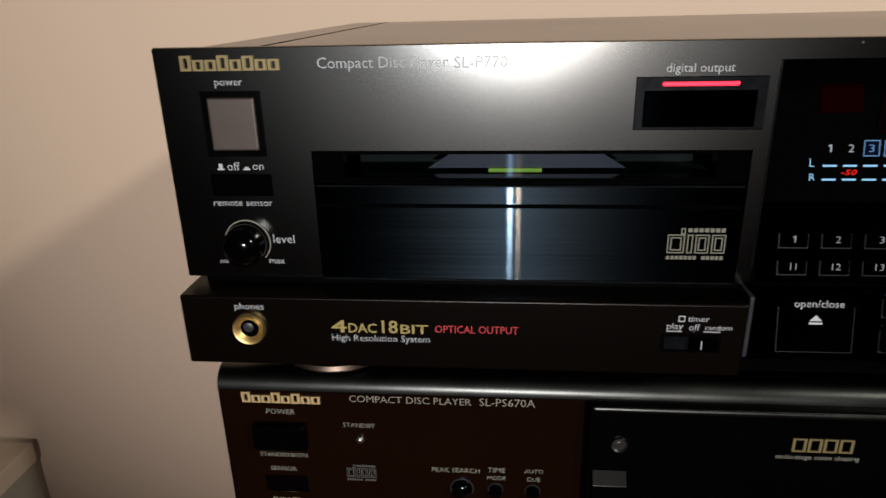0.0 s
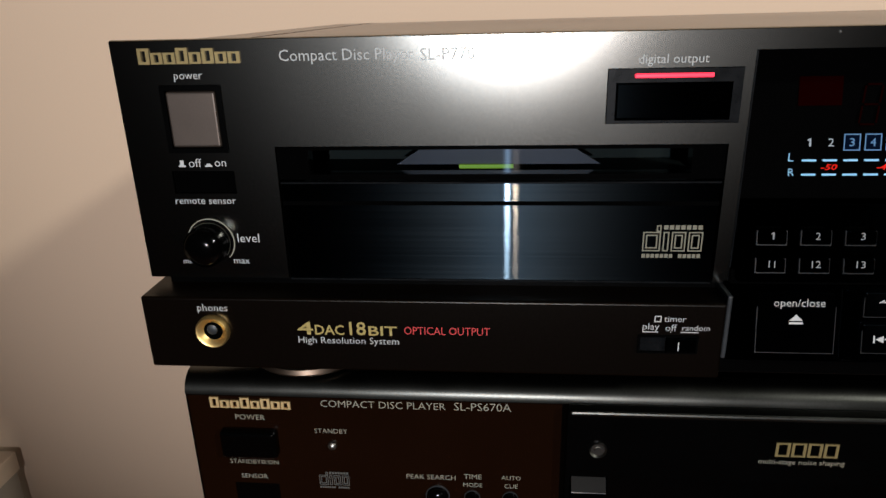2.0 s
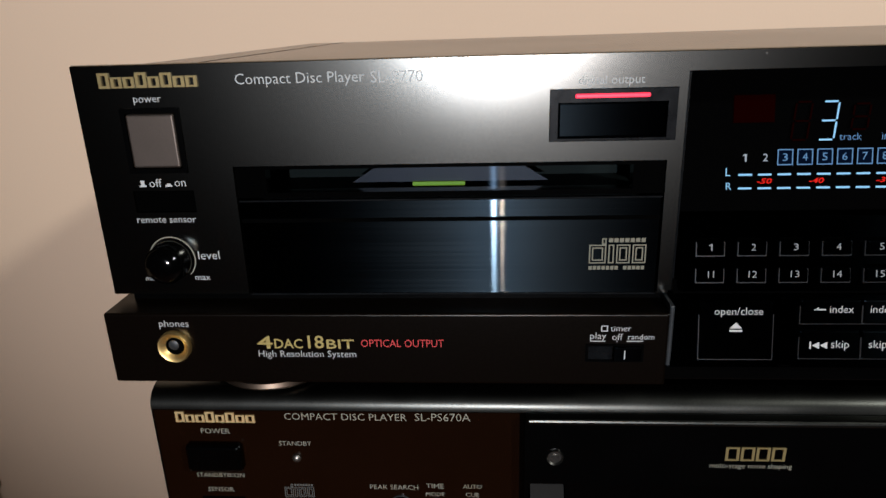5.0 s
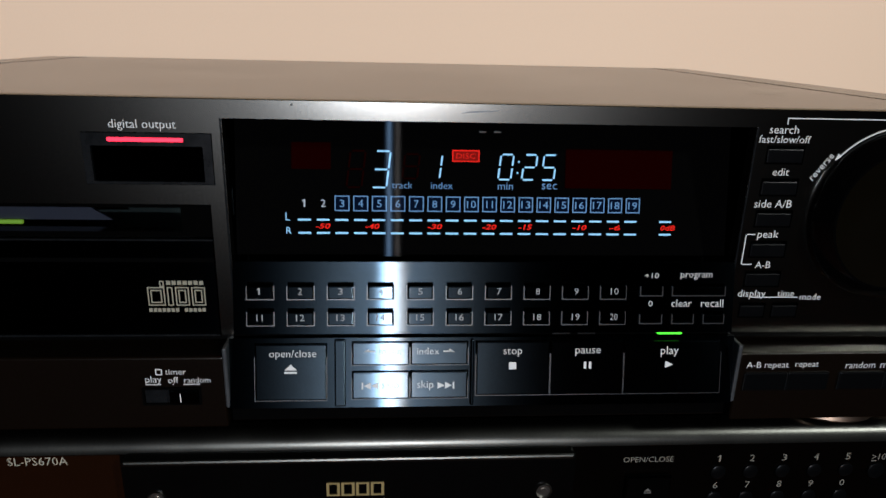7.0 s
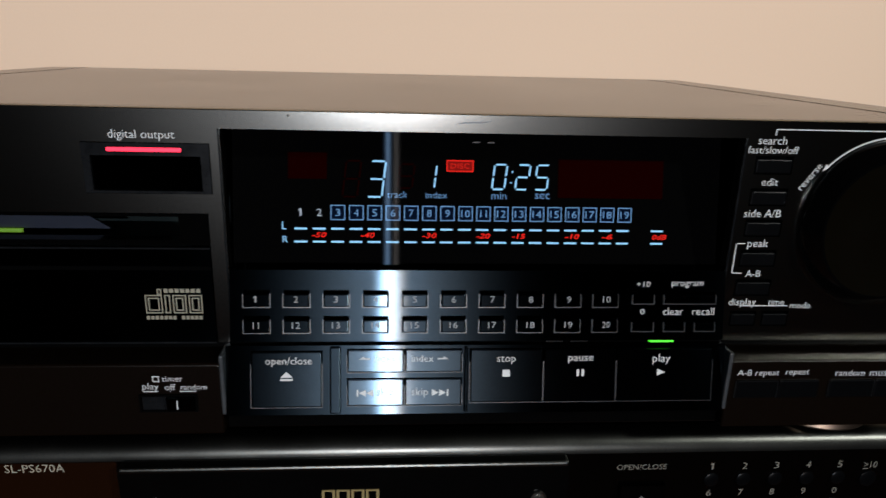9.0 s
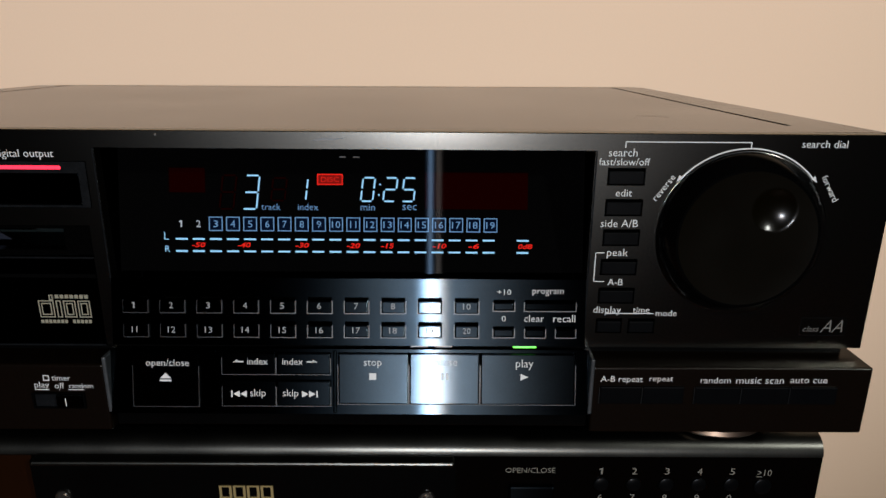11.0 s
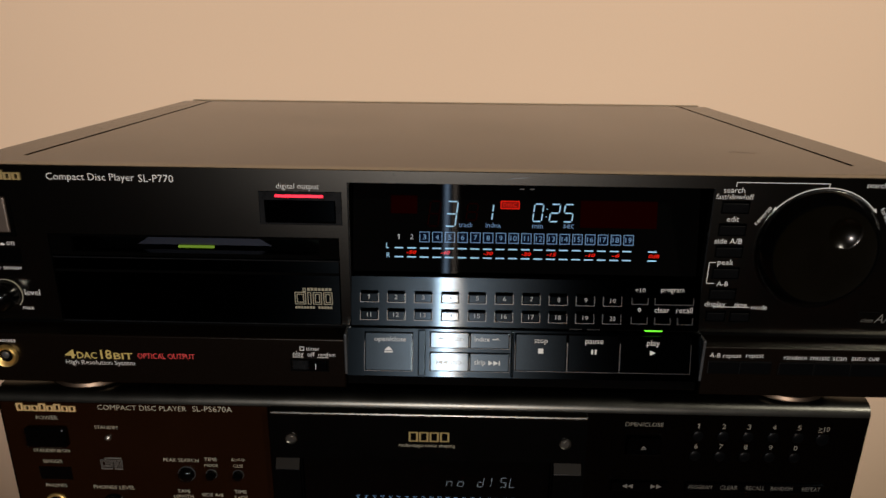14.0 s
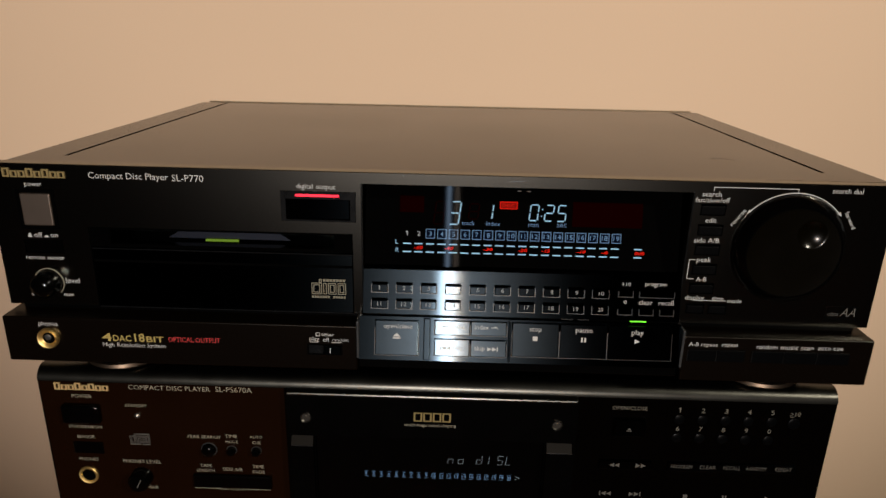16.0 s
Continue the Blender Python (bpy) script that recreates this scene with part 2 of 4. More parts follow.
BOXGLOW = material("display_box_glow", (0.001, 0.001, 0.002), 0.9, spec=0.0, emit=(0.10, 0.34, 1.0), power=0.013)
SEGDIM = material("display_faint_glow", (0.02, 0.02, 0.02), 0.9, spec=0.0, emit=(0.52, 0.60, 0.68), power=0.34)
WHITELIT = material("display_white_glow", (0.03, 0.03, 0.03), 0.9, spec=0.0, emit=(0.8, 0.82, 0.85), power=0.55)
REDLIT = material("display_red_glow", (0.02, 0.0, 0.0), 0.9, spec=0.0, emit=(1.0, 0.022, 0.012), power=0.85)
# faint emission stands in for lamp light caught by the red filter
REDFILTER = material("red_filter_glow", (0.004, 0.0, 0.0), 0.9, spec=0.0, emit=(1.0, 0.03, 0.02), power=0.0026)
GHOST = material("unlit_segment_glow", (0.004, 0.0, 0.0), 0.9, spec=0.0, emit=(1.0, 0.16, 0.12), power=0.0022)
REDBOX = material("red_box_glow", (0.004, 0.0, 0.0), 0.9, spec=0.0, emit=(1.0, 0.03, 0.02), power=0.22)
LEDRED = material("red_light_bar", (0.3, 0.02, 0.03), 0.3, emit=(1.0, 0.022, 0.055), power=1.9)
LEDGREEN = material("green_light", (0.05, 0.3, 0.02), 0.3, emit=(0.16, 1.0, 0.02), power=1.1)
GLASS = pane_material("smoked_display_glass", (0.92, 0.9, 0.92), 0.004, (0.0007, 0.00002, 0.00003), streak=((0.00042, 0.00058, 0.0008), 0.16))
WINDOW = pane_material("tray_window_glass", (0.62, 0.68, 0.68), 0.03, streak=((0.0009, 0.0012, 0.0016), 0.17))
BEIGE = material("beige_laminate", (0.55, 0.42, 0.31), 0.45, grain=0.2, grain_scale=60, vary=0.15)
# cabinet body, darker and greyer than its top
BEIGESIDE = material("darker_laminate_side", (0.30, 0.25, 0.20), 0.55, grain=0.15, grain_scale=60, vary=0.15)
STANDMAT = material("dark_stand", (0.03, 0.022, 0.016), 0.5, grain=0.3, grain_scale=40, vary=0.2)


# ---- building helpers ----
# local axes of a panel: u to the right, v up the panel, w out of it
def panel(y, z=0.0, tilt=0.0):
    a = radians(tilt)
    return Matrix(((1, 0, 0, 0), (0, math.sin(a), -math.cos(a), y), (0, math.cos(a), math.sin(a), z), (0, 0, 0, 1)))


FRONT = panel(0.0)
LIP = panel(-0.009)
LOWFRONT = panel(0.012)


def thing(name, place, label, category, group="", kind=""):
    ob = new(name)
    ob.location = place
    ob.empty_display_size = 0.05
    return tagged(ob, label, category, group, kind)


def finish(name, mesh, mat, parent=None, label=""):
    mesh.materials.append(mat)
    if not mesh.uv_layers and mesh.polygons:
        uv = mesh.uv_layers.new(name="UVMap")
        idx = np.empty(len(mesh.loops), dtype=np.int32)
        mesh.loops.foreach_get("vertex_index", idx)
        co = np.empty(len(mesh.vertices) * 3)
        mesh.vertices.foreach_get("co", co)
        co = co.reshape(-1, 3)[idx]
        uv.data.foreach_set("uv", np.stack([co[:, 2] * 10, co[:, 0] * 10], 1).astype(np.float32).ravel())
    ob = new(name, mesh)
    if parent is not None:
        ob.parent = parent
        ob.matrix_parent_inverse = Matrix.Translation(-parent.location)
    return tagged(ob, label)


def part(name, bm, mat, parent=None, label="", smooth=False):
    mesh = bpy.data.meshes.new(name)
    bmesh.ops.recalc_face_normals(bm, faces=bm.faces)
    if smooth:
        for f in bm.faces:
            f.smooth = True
        for e in bm.edges:
            if len(e.link_faces) == 2 and e.calc_face_angle(0) > 0.7:
                e.smooth = False
    bm.to_mesh(mesh)
    bm.free()
    return finish(name, mesh, mat, parent, label)


def add_box(bm, m, u0, u1, v0, v1, w0, w1, bevel=0.0, segments=2):
    made = bmesh.ops.create_cube(bm, size=1.0)["verts"]
    for v in made:
        v.co = m @ Vector((u0 + (v.co.x + 0.5) * (u1 - u0), v0 + (v.co.y + 0.5) * (v1 - v0), w0 + (v.co.z + 0.5) * (w1 - w0)))
    if bevel:
        edges = list({e for v in made for e in v.link_edges})
        bmesh.ops.bevel(bm, geom=edges, offset=bevel, segments=segments, affect="EDGES", profile=0.5)


def block(name, m, u0, u1, v0, v1, w0, w1, mat, parent, label="", bevel=0.0003, segments=2):
    bm = bmesh.new()
    add_box(bm, m, u0, u1, v0, v1, w0, w1, bevel, segments)
    return part(name, bm, mat, parent, label, smooth=False)


def add_lathe(bm, m, u, v, profile, n=40, a0=0.0, a1=360.0):
    """profile: (radius, w) from the outside round to the middle."""
    full = a1 - a0 >= 359.9
    rows = []
    for i in range(n if full else n + 1):
        a = radians(a0 + (a1 - a0) * i / n)
        rows.append([bm.verts.new(m @ Vector((u + r * math.cos(a), v + r * math.sin(a), w))) for r, w in profile])
    for i in range(n):
        p, q = rows[i], rows[(i + 1) % len(rows)]
        for k in range(len(profile) - 1):
            bm.faces.new((p[k], q[k], q[k + 1], p[k + 1]))
    bmesh.ops.remove_doubles(bm, verts=[v_ for r in rows for v_ in r], dist=1e-6)


def lathe(name, m, u, v, profile, mat, parent, label="", n=40, a0=0.0, a1=360.0):
    bm = bmesh.new()
    add_lathe(bm, m, u, v, profile, n, a0, a1)
    return part(name, bm, mat, parent, label, smooth=True)


def add_poly(bm, m, points, w, depth=0.0):
    top = [bm.verts.new(m @ Vector((u, v, w))) for u, v in points]
    bm.faces.new(top)
    if depth:
        low = [bm.verts.new(m @ Vector((u, v, w - depth))) for u, v in points]
        for i in range(len(points)):
            bm.faces.new((top[i], low[i], low[(i + 1) % len(points)], top[(i + 1) % len(points)]))


def shape(name, m, polys, w, mat, parent, label="", depth=0.0):
    bm = bmesh.new()
    for points in polys:
        add_poly(bm, m, points, w, depth)
    return part(name, bm, mat, parent, label)


def rect(u0, u1, v0, v1):
    return [(u0, v0), (u1, v0), (u1, v1), (u0, v1)]


def outline(u0, u1, v0, v1, s):
    return [rect(u0, u1, v0, v0 + s), rect(u0, u1, v1 - s, v1), rect(u0, u0 + s, v0 + s, v1 - s), rect(u1 - s, u1, v0 + s, v1 - s)]


def holed_plate(name, m, u0, u1, v0, v1, w0, w1, holes, mat, parent, label=""):
    """A plate with rectangular openings that go right through it."""
    us = sorted({u0, u1, *(h[0] for h in holes), *(h[1] for h in holes)})
    vs = sorted({v0, v1, *(h[2] for h in holes), *(h[3] for h in holes)})
    solid = {}
    for i in range(len(us) - 1):
        for j in range(len(vs) - 1):
            cu, cv = (us[i] + us[i + 1]) / 2, (vs[j] + vs[j + 1]) / 2
            solid[i, j] = not any(h[0] < cu < h[1] and h[2] < cv < h[3] for h in holes)
    bm = bmesh.new()
    verts = {}

    def vert(i, j, k):
        if (i, j, k) not in verts:
            verts[i, j, k] = bm.verts.new(m @ Vector((us[i], vs[j], w1 if k else w0)))
        return verts[i, j, k]
    for (i, j), full in solid.items():
        if not full:
            continue
        bm.faces.new([vert(*p) for p in ((i, j, 1), (i + 1, j, 1), (i + 1, j + 1, 1), (i, j + 1, 1))])
        bm.faces.new([vert(*p) for p in ((i, j, 0), (i, j + 1, 0), (i + 1, j + 1, 0), (i + 1, j, 0))])
        for di, dj, a, b in ((-1, 0, (i, j), (i, j + 1)), (1, 0, (i + 1, j), (i + 1, j + 1)), (0, -1, (i, j), (i + 1, j)), (0, 1, (i, j + 1), (i + 1, j + 1))):
            if not solid.get((i + di, j + dj), False):
                bm.faces.new([vert(*a, 1), vert(*b, 1), vert(*b, 0), vert(*a, 0)])
    return part(name, bm, mat, parent, label)


LETTERING = []


def words(m, text, u0, u1, v, mat, parent, w=0.0002, high=None, slant=0.0, turn=0.0, bold=-0.006):
    """Printed words between u0 and u1 with their middle at height v."""
    curve = bpy.data.curves.new("lettering", "FONT")
    curve.body, curve.resolution_u, curve.shear, curve.offset = text, 2, slant, bold
    LETTERING.append((new("lettering_draft", curve), m, text, u0, u1, v, mat, parent, w, high, turn))


def number(m, n, u, v, high, mat, parent, w):
    """A small number centred at u, v; a lone one is a plain stroke with a flag."""
    if n == "1":
        s = high * 0.11
        return shape("lettering", m, [rect(u - s, u + s, v - high / 2, v + high / 2), [(u - s, v + high / 2), (u - s, v + high * 0.28), (u - 3.2 * s, v + high * 0.2), (u - 3.2 * s, v + high * 0.32)]], w, mat, parent)
    half = high * (0.33 if len(n) == 1 else 0.62 if n != "11" else 0.45)
    words(m, n, u - half, u + half, v, mat, parent, w, high=high, bold=0.0)


def print_words():
    bpy.context.view_layer.update()
    graph = bpy.context.evaluated_depsgraph_get()
    done = []
    for ob, m, text, u0, u1, v, mat, parent, w, high, turn in LETTERING:
        mesh = bpy.data.meshes.new_from_object(ob.evaluated_get(graph))
        done.append((mesh, m, text, u0, u1, v, mat, parent, w, high, turn))
    for ob, *_ in LETTERING:
        curve = ob.data
        bpy.data.objects.remove(ob)
        bpy.data.curves.remove(curve)
    for mesh, m, text, u0, u1, v, mat, parent, w, high, turn in done:
        co = np.empty(len(mesh.vertices) * 3)
        mesh.vertices.foreach_get("co", co)
        co = co.reshape(-1, 3)
        lo, hi = co.min(0), co.max(0)
        su = (u1 - u0) / (hi[0] - lo[0])
        sv = high / (hi[1] - lo[1]) if high else su
        co[:, 0] = (co[:, 0] - (lo[0] + hi[0]) / 2) * su
        co[:, 1] = (co[:, 1] - (lo[1] + hi[1]) / 2) * sv
        if turn:
            a = radians(turn)
            co[:, :2] = co[:, :2] @ np.array(((math.cos(a), math.sin(a)), (-math.sin(a), math.cos(a))))
        co[:, 0] += (u0 + u1) / 2
        co[:, 1] += v
        co[:, 2] = w
        co = co @ np.array(m.to_3x3()).T + np.array(m.translation)
        mesh.vertices.foreach_set("co", co.ravel())
        mesh.materials.clear()
        mesh.name = "lettering"
        finish("lettering", mesh, mat, parent)


SEGMENTS = {"8": "abcdefg", "0": "abcdef", "1": "bc", "2": "abged", "3": "abgcd", "4": "fgbc", "5": "afgcd", "n": "ceg", "o": "cdeg", "d": "bcdeg", "i": "bc", "S": "afgcd", "L": "fed"}


def seven_segment(m, u, v, wide, high, sign, w, mat, parent, lean=0.12, s=0.00055, label=""):
    """One seven-segment character, its lower left corner at u, v."""
    h = high / 2
    lines = {"a": (0, high, wide, high), "b": (wide, h, wide, high), "c": (wide, 0, wide, h), "d": (0, 0, wide, 0), "e": (0, 0, 0, h), "f": (0, h, 0, high), "g": (0, h, wide, h)}
    polys = []
    for k in SEGMENTS[sign]:
        x0, y0, x1, y1 = lines[k]
        if y0 == y1:
            pts = [(x0 + s * 0.7, y0 - s / 2), (x1 - s * 0.7, y0 - s / 2), (x1 - s * 0.7, y0 + s / 2), (x0 + s * 0.7, y0 + s / 2)]
        else:
            pts = [(x0 - s / 2, y0 + s * 0.7), (x0 + s / 2, y0 + s * 0.7), (x0 + s / 2, y1 - s * 0.7), (x0 - s / 2, y1 - s * 0.7)]
        polys.append([(u + p + q * lean, v + q) for p, q in pts])
    return shape("display_digit", m, polys, w, mat, parent, label)


def logo_blocks(name, m, u0, u1, v0, v1, heights, w, mat, parent, label, stroke=0.30):
    """A maker's mark as a row of plain hollow blocks, each a part."""
    step = (u1 - u0) / len(heights)
    for i, (a, b) in enumerate(heights):
        l, r, lo, hi = u0 + (i + 0.05) * step, u0 + (i + 0.95) * step, v0 + a * (v1 - v0), v0 + b * (v1 - v0)
        p, q = (r - l) * stroke, (hi - lo) * 0.55 * stroke
        holed_plate(name, m, l, r, lo, hi, 0.0, w, [(l + p, r - p, lo + q, hi - q)], mat, parent, label)


def disc_mark(m, u0, u1, v0, v1, mat, parent):
    """The disc symbol as plain outlines and bars."""
    h, wd = v1 - v0, u1 - u0
    s = h * 0.04
    polys = []
    for count, a, b, lo, hi, gap in ((7, 0.34, 1.0, v1 - h * 0.13, v1, -1), (13, 0.0, 1.0, v0, v0 + h * 0.12, 7)):
        step = wd * (b - a) / count
        polys += [rect(u0 + wd * a + i * step, u0 + wd * a + (i + 0.78) * step, lo, hi) for i in range(count) if i != gap]
    mid0, mid1 = v0 + h * 0.2, v0 + h * 0.8
    for a, b, top in ((0.0, 0.30, mid1), (0.34, 0.44, mid1), (0.48, 0.72, mid1), (0.76, 1.0, mid1)):
        polys += outline(u0 + wd * a, u0 + wd * b, mid0, top, s)
        if b - a > 0.2:
            polys += outline(u0 + wd * a + 2.2 * s, u0 + wd * b - 2.2 * s, mid0 + 2.2 * s, top - 2.2 * s, s)
    polys += outline(u0 + wd * 0.22, u0 + wd * 0.30, mid1, v1, s)
    return shape("disc_symbol", m, polys, 0.0003, mat, parent, "pale outlined disc symbol")


# ---- the room ----
WALL_Y, FLOOR_Z, CEIL_Z = 0.31, -0.78, 1.72


def slab(name, x0, x1, y0, y1, z0, z1, mat, label, category):
    bm = bmesh.new()
    add_box(bm, Matrix(), x0, x1, y0, y1, z0, z1)
    return tagged(part(name, bm, mat), label, category, kind="structure")


slab("wall_north", -2.6, 3.2, WALL_Y, WALL_Y + 0.12, FLOOR_Z, CEIL_Z, WALL, "plain beige painted wall behind the players", "wall")
# the other walls and the ceiling are added out of view and kept dark
slab("wall_south", -2.6, 3.2, -10.12, -10.0, FLOOR_Z, CEIL_Z, ROOM, "plain unseen wall, coloured dark for an unlit room", "wall")
slab("wall_west", -2.72, -2.6, -10.12, WALL_Y + 0.12, FLOOR_Z, CEIL_Z, ROOM, "plain unseen wall, coloured dark for an unlit room", "wall")
slab("wall_east", 3.2, 3.32, -10.12, WALL_Y + 0.12, FLOOR_Z, CEIL_Z, ROOM, "plain unseen wall, coloured dark for an unlit room", "wall")
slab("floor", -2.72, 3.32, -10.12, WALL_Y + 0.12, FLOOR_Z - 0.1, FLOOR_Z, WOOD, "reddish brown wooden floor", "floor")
slab("ceiling", -2.72, 3.32, -10.12, WALL_Y + 0.12, CEIL_Z, CEIL_Z + 0.1, ROOM, "plain unseen ceiling, coloured dark for an unlit room", "ceiling")

stand = thing("stand", (0.215, 0.16, FLOOR_Z), "dark wooden stand under the lower player", "stand")
block("top_board", Matrix(), 0.012, 0.418, 0.03, 0.305, -0.02, 0.0, STANDMAT, stand, bevel=0.002)
block("plinth", Matrix(), 0.03, 0.40, 0.045, 0.30, FLOOR_Z, -0.02, STANDMAT, stand, bevel=0.002)

side = thing("cabinet", (-0.65, 0.15, FLOOR_Z), "low beige laminate cabinet against the wall", "cabinet")
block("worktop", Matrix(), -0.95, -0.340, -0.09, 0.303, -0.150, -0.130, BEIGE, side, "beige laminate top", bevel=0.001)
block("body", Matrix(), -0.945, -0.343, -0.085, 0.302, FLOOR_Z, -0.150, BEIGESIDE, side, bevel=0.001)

# ---- the upper player ----
up = thing("cd_player", (0.215, 0.15, 0.134), "dark metal compact disc player with lit display, stacked on top", "cd player", "stacked players")
Z0, Z1 = 0.1775, 0.2495
BLOCK_L, BLOCK_R, BLOCK_T = 0.1790, 0.3350, 0.2443
small_keys = [(0.3392, 0.3512, z - 0.0057, z) for z in (0.2390, 0.2290, 0.2190, 0.2090, 0.1990)] + [(0.3392, 0.3480, 0.1826, 0.1880), (0.3500, 0.3590, 0.1826, 0.1880)]
holes = [(0.0128, 0.0312, 0.2175, 0.2373), (0.0124, 0.0318, 0.2050, 0.2120), (0.0450, 0.1742, Z0, 0.2192), (0.1400, 0.1760, 0.2250, 0.2400),
         (BLOCK_L, BLOCK_R, Z0, BLOCK_T), *small_keys]
face = holed_plate("faceplate", FRONT, 0.0, 0.43, Z0, Z1, -0.004, 0.0, holes, FACE, up, "dark anodised metal faceplate")
bm = bmesh.new()
add_lathe(bm, Matrix.Rotation(radians(90), 4, "Y") @ Matrix.Translation((-Z1 + 0.0009, 0.0013, 0)), 0, 0, [(0.0013, 0.0), (0.0013, 0.43)], 20)
part("edge_trim", bm, FACE, up, "rounded upper edge of the faceplate", smooth=True)
block("top_ledge", Matrix(), 0.0005, 0.4295, 0.0030, 0.0100, 0.2447, 0.2492, FACE, up, bevel=0.0008)
block("chassis", Matrix(), 0.006, 0.424, 0.030, 0.286, 0.151, 0.2380, DARK, up, bevel=0.0008)
SLOPE = Matrix(((1, 0, 0, 0), (0, 1, 0, 0), (0.0030, -0.0190, 1, -0.0001), (0, 0, 0, 1)))
holed_plate("top_cover", SLOPE, 0.0006, 0.4312, 0.0102, 0.2900, 0.2458, 0.2482, [(0.0210, 0.0234, 0.0310, 0.2892), (0.4082, 0.4106, 0.0310, 0.2892)], COVER, up, "dark brown painted metal cover with two grooves")
for a, b in ((0.0006, 0.0030), (0.4288, 0.4312)):
    block("cover_side", SLOPE, a, b, 0.0310, 0.2898, 0.1560, 0.2457, COVER, up, bevel=0.0004)
# neck between faceplate and lip
block("neck", Matrix(), 0.0045, 0.1780, 0.0030, 0.0290, 0.1700, 0.1773, BLACK, up, bevel=0.0003)
block("neck", Matrix(), 0.3360, 0.4255, 0.0030, 0.0290, 0.1700, 0.1773, BLACK, up, bevel=0.0003)
lip_l = block("lip", Matrix(), 0.0, 0.1765, -0.009, 0.0290, 0.1500, 0.1745, LIPMAT, up, "dark metal lower ledge", bevel=0.0008, segments=5)
lip_r = block("lip", Matrix(), 0.3375, 0.43, -0.009, 0.0290, 0.1500, 0.1745, LIPMAT, up, "dark metal lower ledge", bevel=0.0008, segments=5)

# worn edges of the faceplate
for a, b in ((BLOCK_L - 0.0006, BLOCK_L - 0.0001), (BLOCK_R + 0.0001, BLOCK_R + 0.0006)):
    block("opening_edge", FRONT, a, b, Z0 + 0.0005, BLOCK_T, -0.002, 0.0004, EDGEGREY, face, "narrow raised edge of the display opening", bevel=0.0001)
shape("worn_patch", FRONT, [[(0.2462, 0.2468), (0.2500, 0.2476), (0.2578, 0.2478), (0.2540, 0.2472), (0.2512, 0.2471)]], 0.0001, SCUFF, face, "pale rubbed patch on the upper edge")
lathe("dust_speck", FRONT, 0.1986, 0.2484, [(0.0004, 0.0), (0.0003, 0.0003), (0.0, 0.0004)], GREYPRINT, face, "tiny pale speck of dust", n=8)

# power button
rim = holed_plate("power_button_frame", FRONT, 0.0129, 0.0311, 0.2176, 0.2372, -0.005, 0.0006, [(0.0143, 0.0297, 0.2190, 0.2358)], BLACK, face)
block("power_button", FRONT, 0.0146, 0.0294, 0.2193, 0.2355, -0.006, 0.0010, SILVER, up, "square grey metal power button", bevel=0.0007, segments=3)
logo_blocks("mark_block", FRONT, 0.0080, 0.0382, 0.2432, 0.2476, ((0, 1), (0, .72), (0, .72), (0, 1), (0, .72), (0, .95), (0, .72), (0, .72)), 0.0006, GOLDDULL, face, "raised gold block of the maker's mark")
words(FRONT, "power", 0.0178, 0.0262, 0.2393, PRINT, face)
words(FRONT, "off", 0.0182, 0.0222, 0.2145, PRINT, face)
words(FRONT, "on", 0.0262, 0.0297, 0.2142, PRINT, face)
shape("switch_symbol", FRONT, [rect(0.0150, 0.0172, 0.2133, 0.2138), rect(0.0155, 0.0167, 0.2138, 0.2153), rect(0.0232, 0.0254, 0.2133, 0.2138), rect(0.0237, 0.0249, 0.2138, 0.2143)], 0.0002, PRINT, face)
block("remote_sensor", FRONT, 0.0125, 0.0317, 0.2051, 0.2119, -0.005, -0.0006, GLOSSBLACK, up, "dark remote sensor window", bevel=0.0002)
words(FRONT, "remote sensor", 0.0122, 0.0312, 0.2026, PRINT, face)
# level knob
lathe("level_knob", FRONT, 0.0216, 0.1896, [(0.0066, 0.0), (0.0066, 0.0015), (0.0062, 0.0065), (0.0050, 0.0082), (0.0025, 0.0090), (0.0, 0.0092)], GLOSSBLACK, up, "round black level knob")
lathe("level_scale", FRONT, 0.0216, 0.1896, [(0.0075, 0.0001), (0.0075, 0.0003), (0.0072, 0.0003), (0.0072, 0.0001)], CREAM, face, "", 40, -45, 190)
words(FRONT, "level", 0.0301, 0.0370, 0.1908, PRINT, face)
words(FRONT, "min", 0.0115, 0.0150, 0.1830, PRINT, face)
words(FRONT, "max", 0.0280, 0.0330, 0.1830, PRINT, face)
words(FRONT, "Compact Disc Player", 0.0492, 0.0872, 0.2445, PRINT, face)
words(FRONT, "SL-P770", 0.0890, 0.1040, 0.2447, PRINT, face)

# disc drawer with its window
block("tray_cavity", FRONT, 0.0440, 0.1752, 0.2085, 0.2200, -0.028, -0.0270, TRAY, up, bevel=0)
shape("tray_floor", Matrix(((1, 0, 0, 0), (0, 1, 0, 0), (0, 0, 1, 0.2092), (0, 0, 0, 1))), [rect(0.052, 0.167, 0.004, 0.0268)], 0, TRAY, up, depth=0.0005)
# flat violet trapezoid, the disc's reflection put in as colour
bm = bmesh.new()
add_poly(bm, FRONT, [(0.0790, 0.2109), (0.1410, 0.2109), (0.1310, 0.2172), (0.0890, 0.2172)], -0.012, 0.001)
part("disc_sheen", bm, SHEEN, up, "violet plate painting the loaded disc's reflection")
block("tray_light", FRONT, 0.0985, 0.1150, 0.2100, 0.2111, -0.011, -0.0100, LIME, up, "green glowing line inside the tray", bevel=0)
holed_plate("tray_window_frame", FRONT, 0.0451, 0.1741, 0.2090, 0.2191, -0.006, -0.0012, [(0.0545, 0.1650, 0.2105, 0.2178)], GLOSSBLACK, up)
shape("tray_window", FRONT, [rect(0.0545, 0.1650, 0.2105, 0.2178)], -0.0030, WINDOW, up, "smoked tray window")
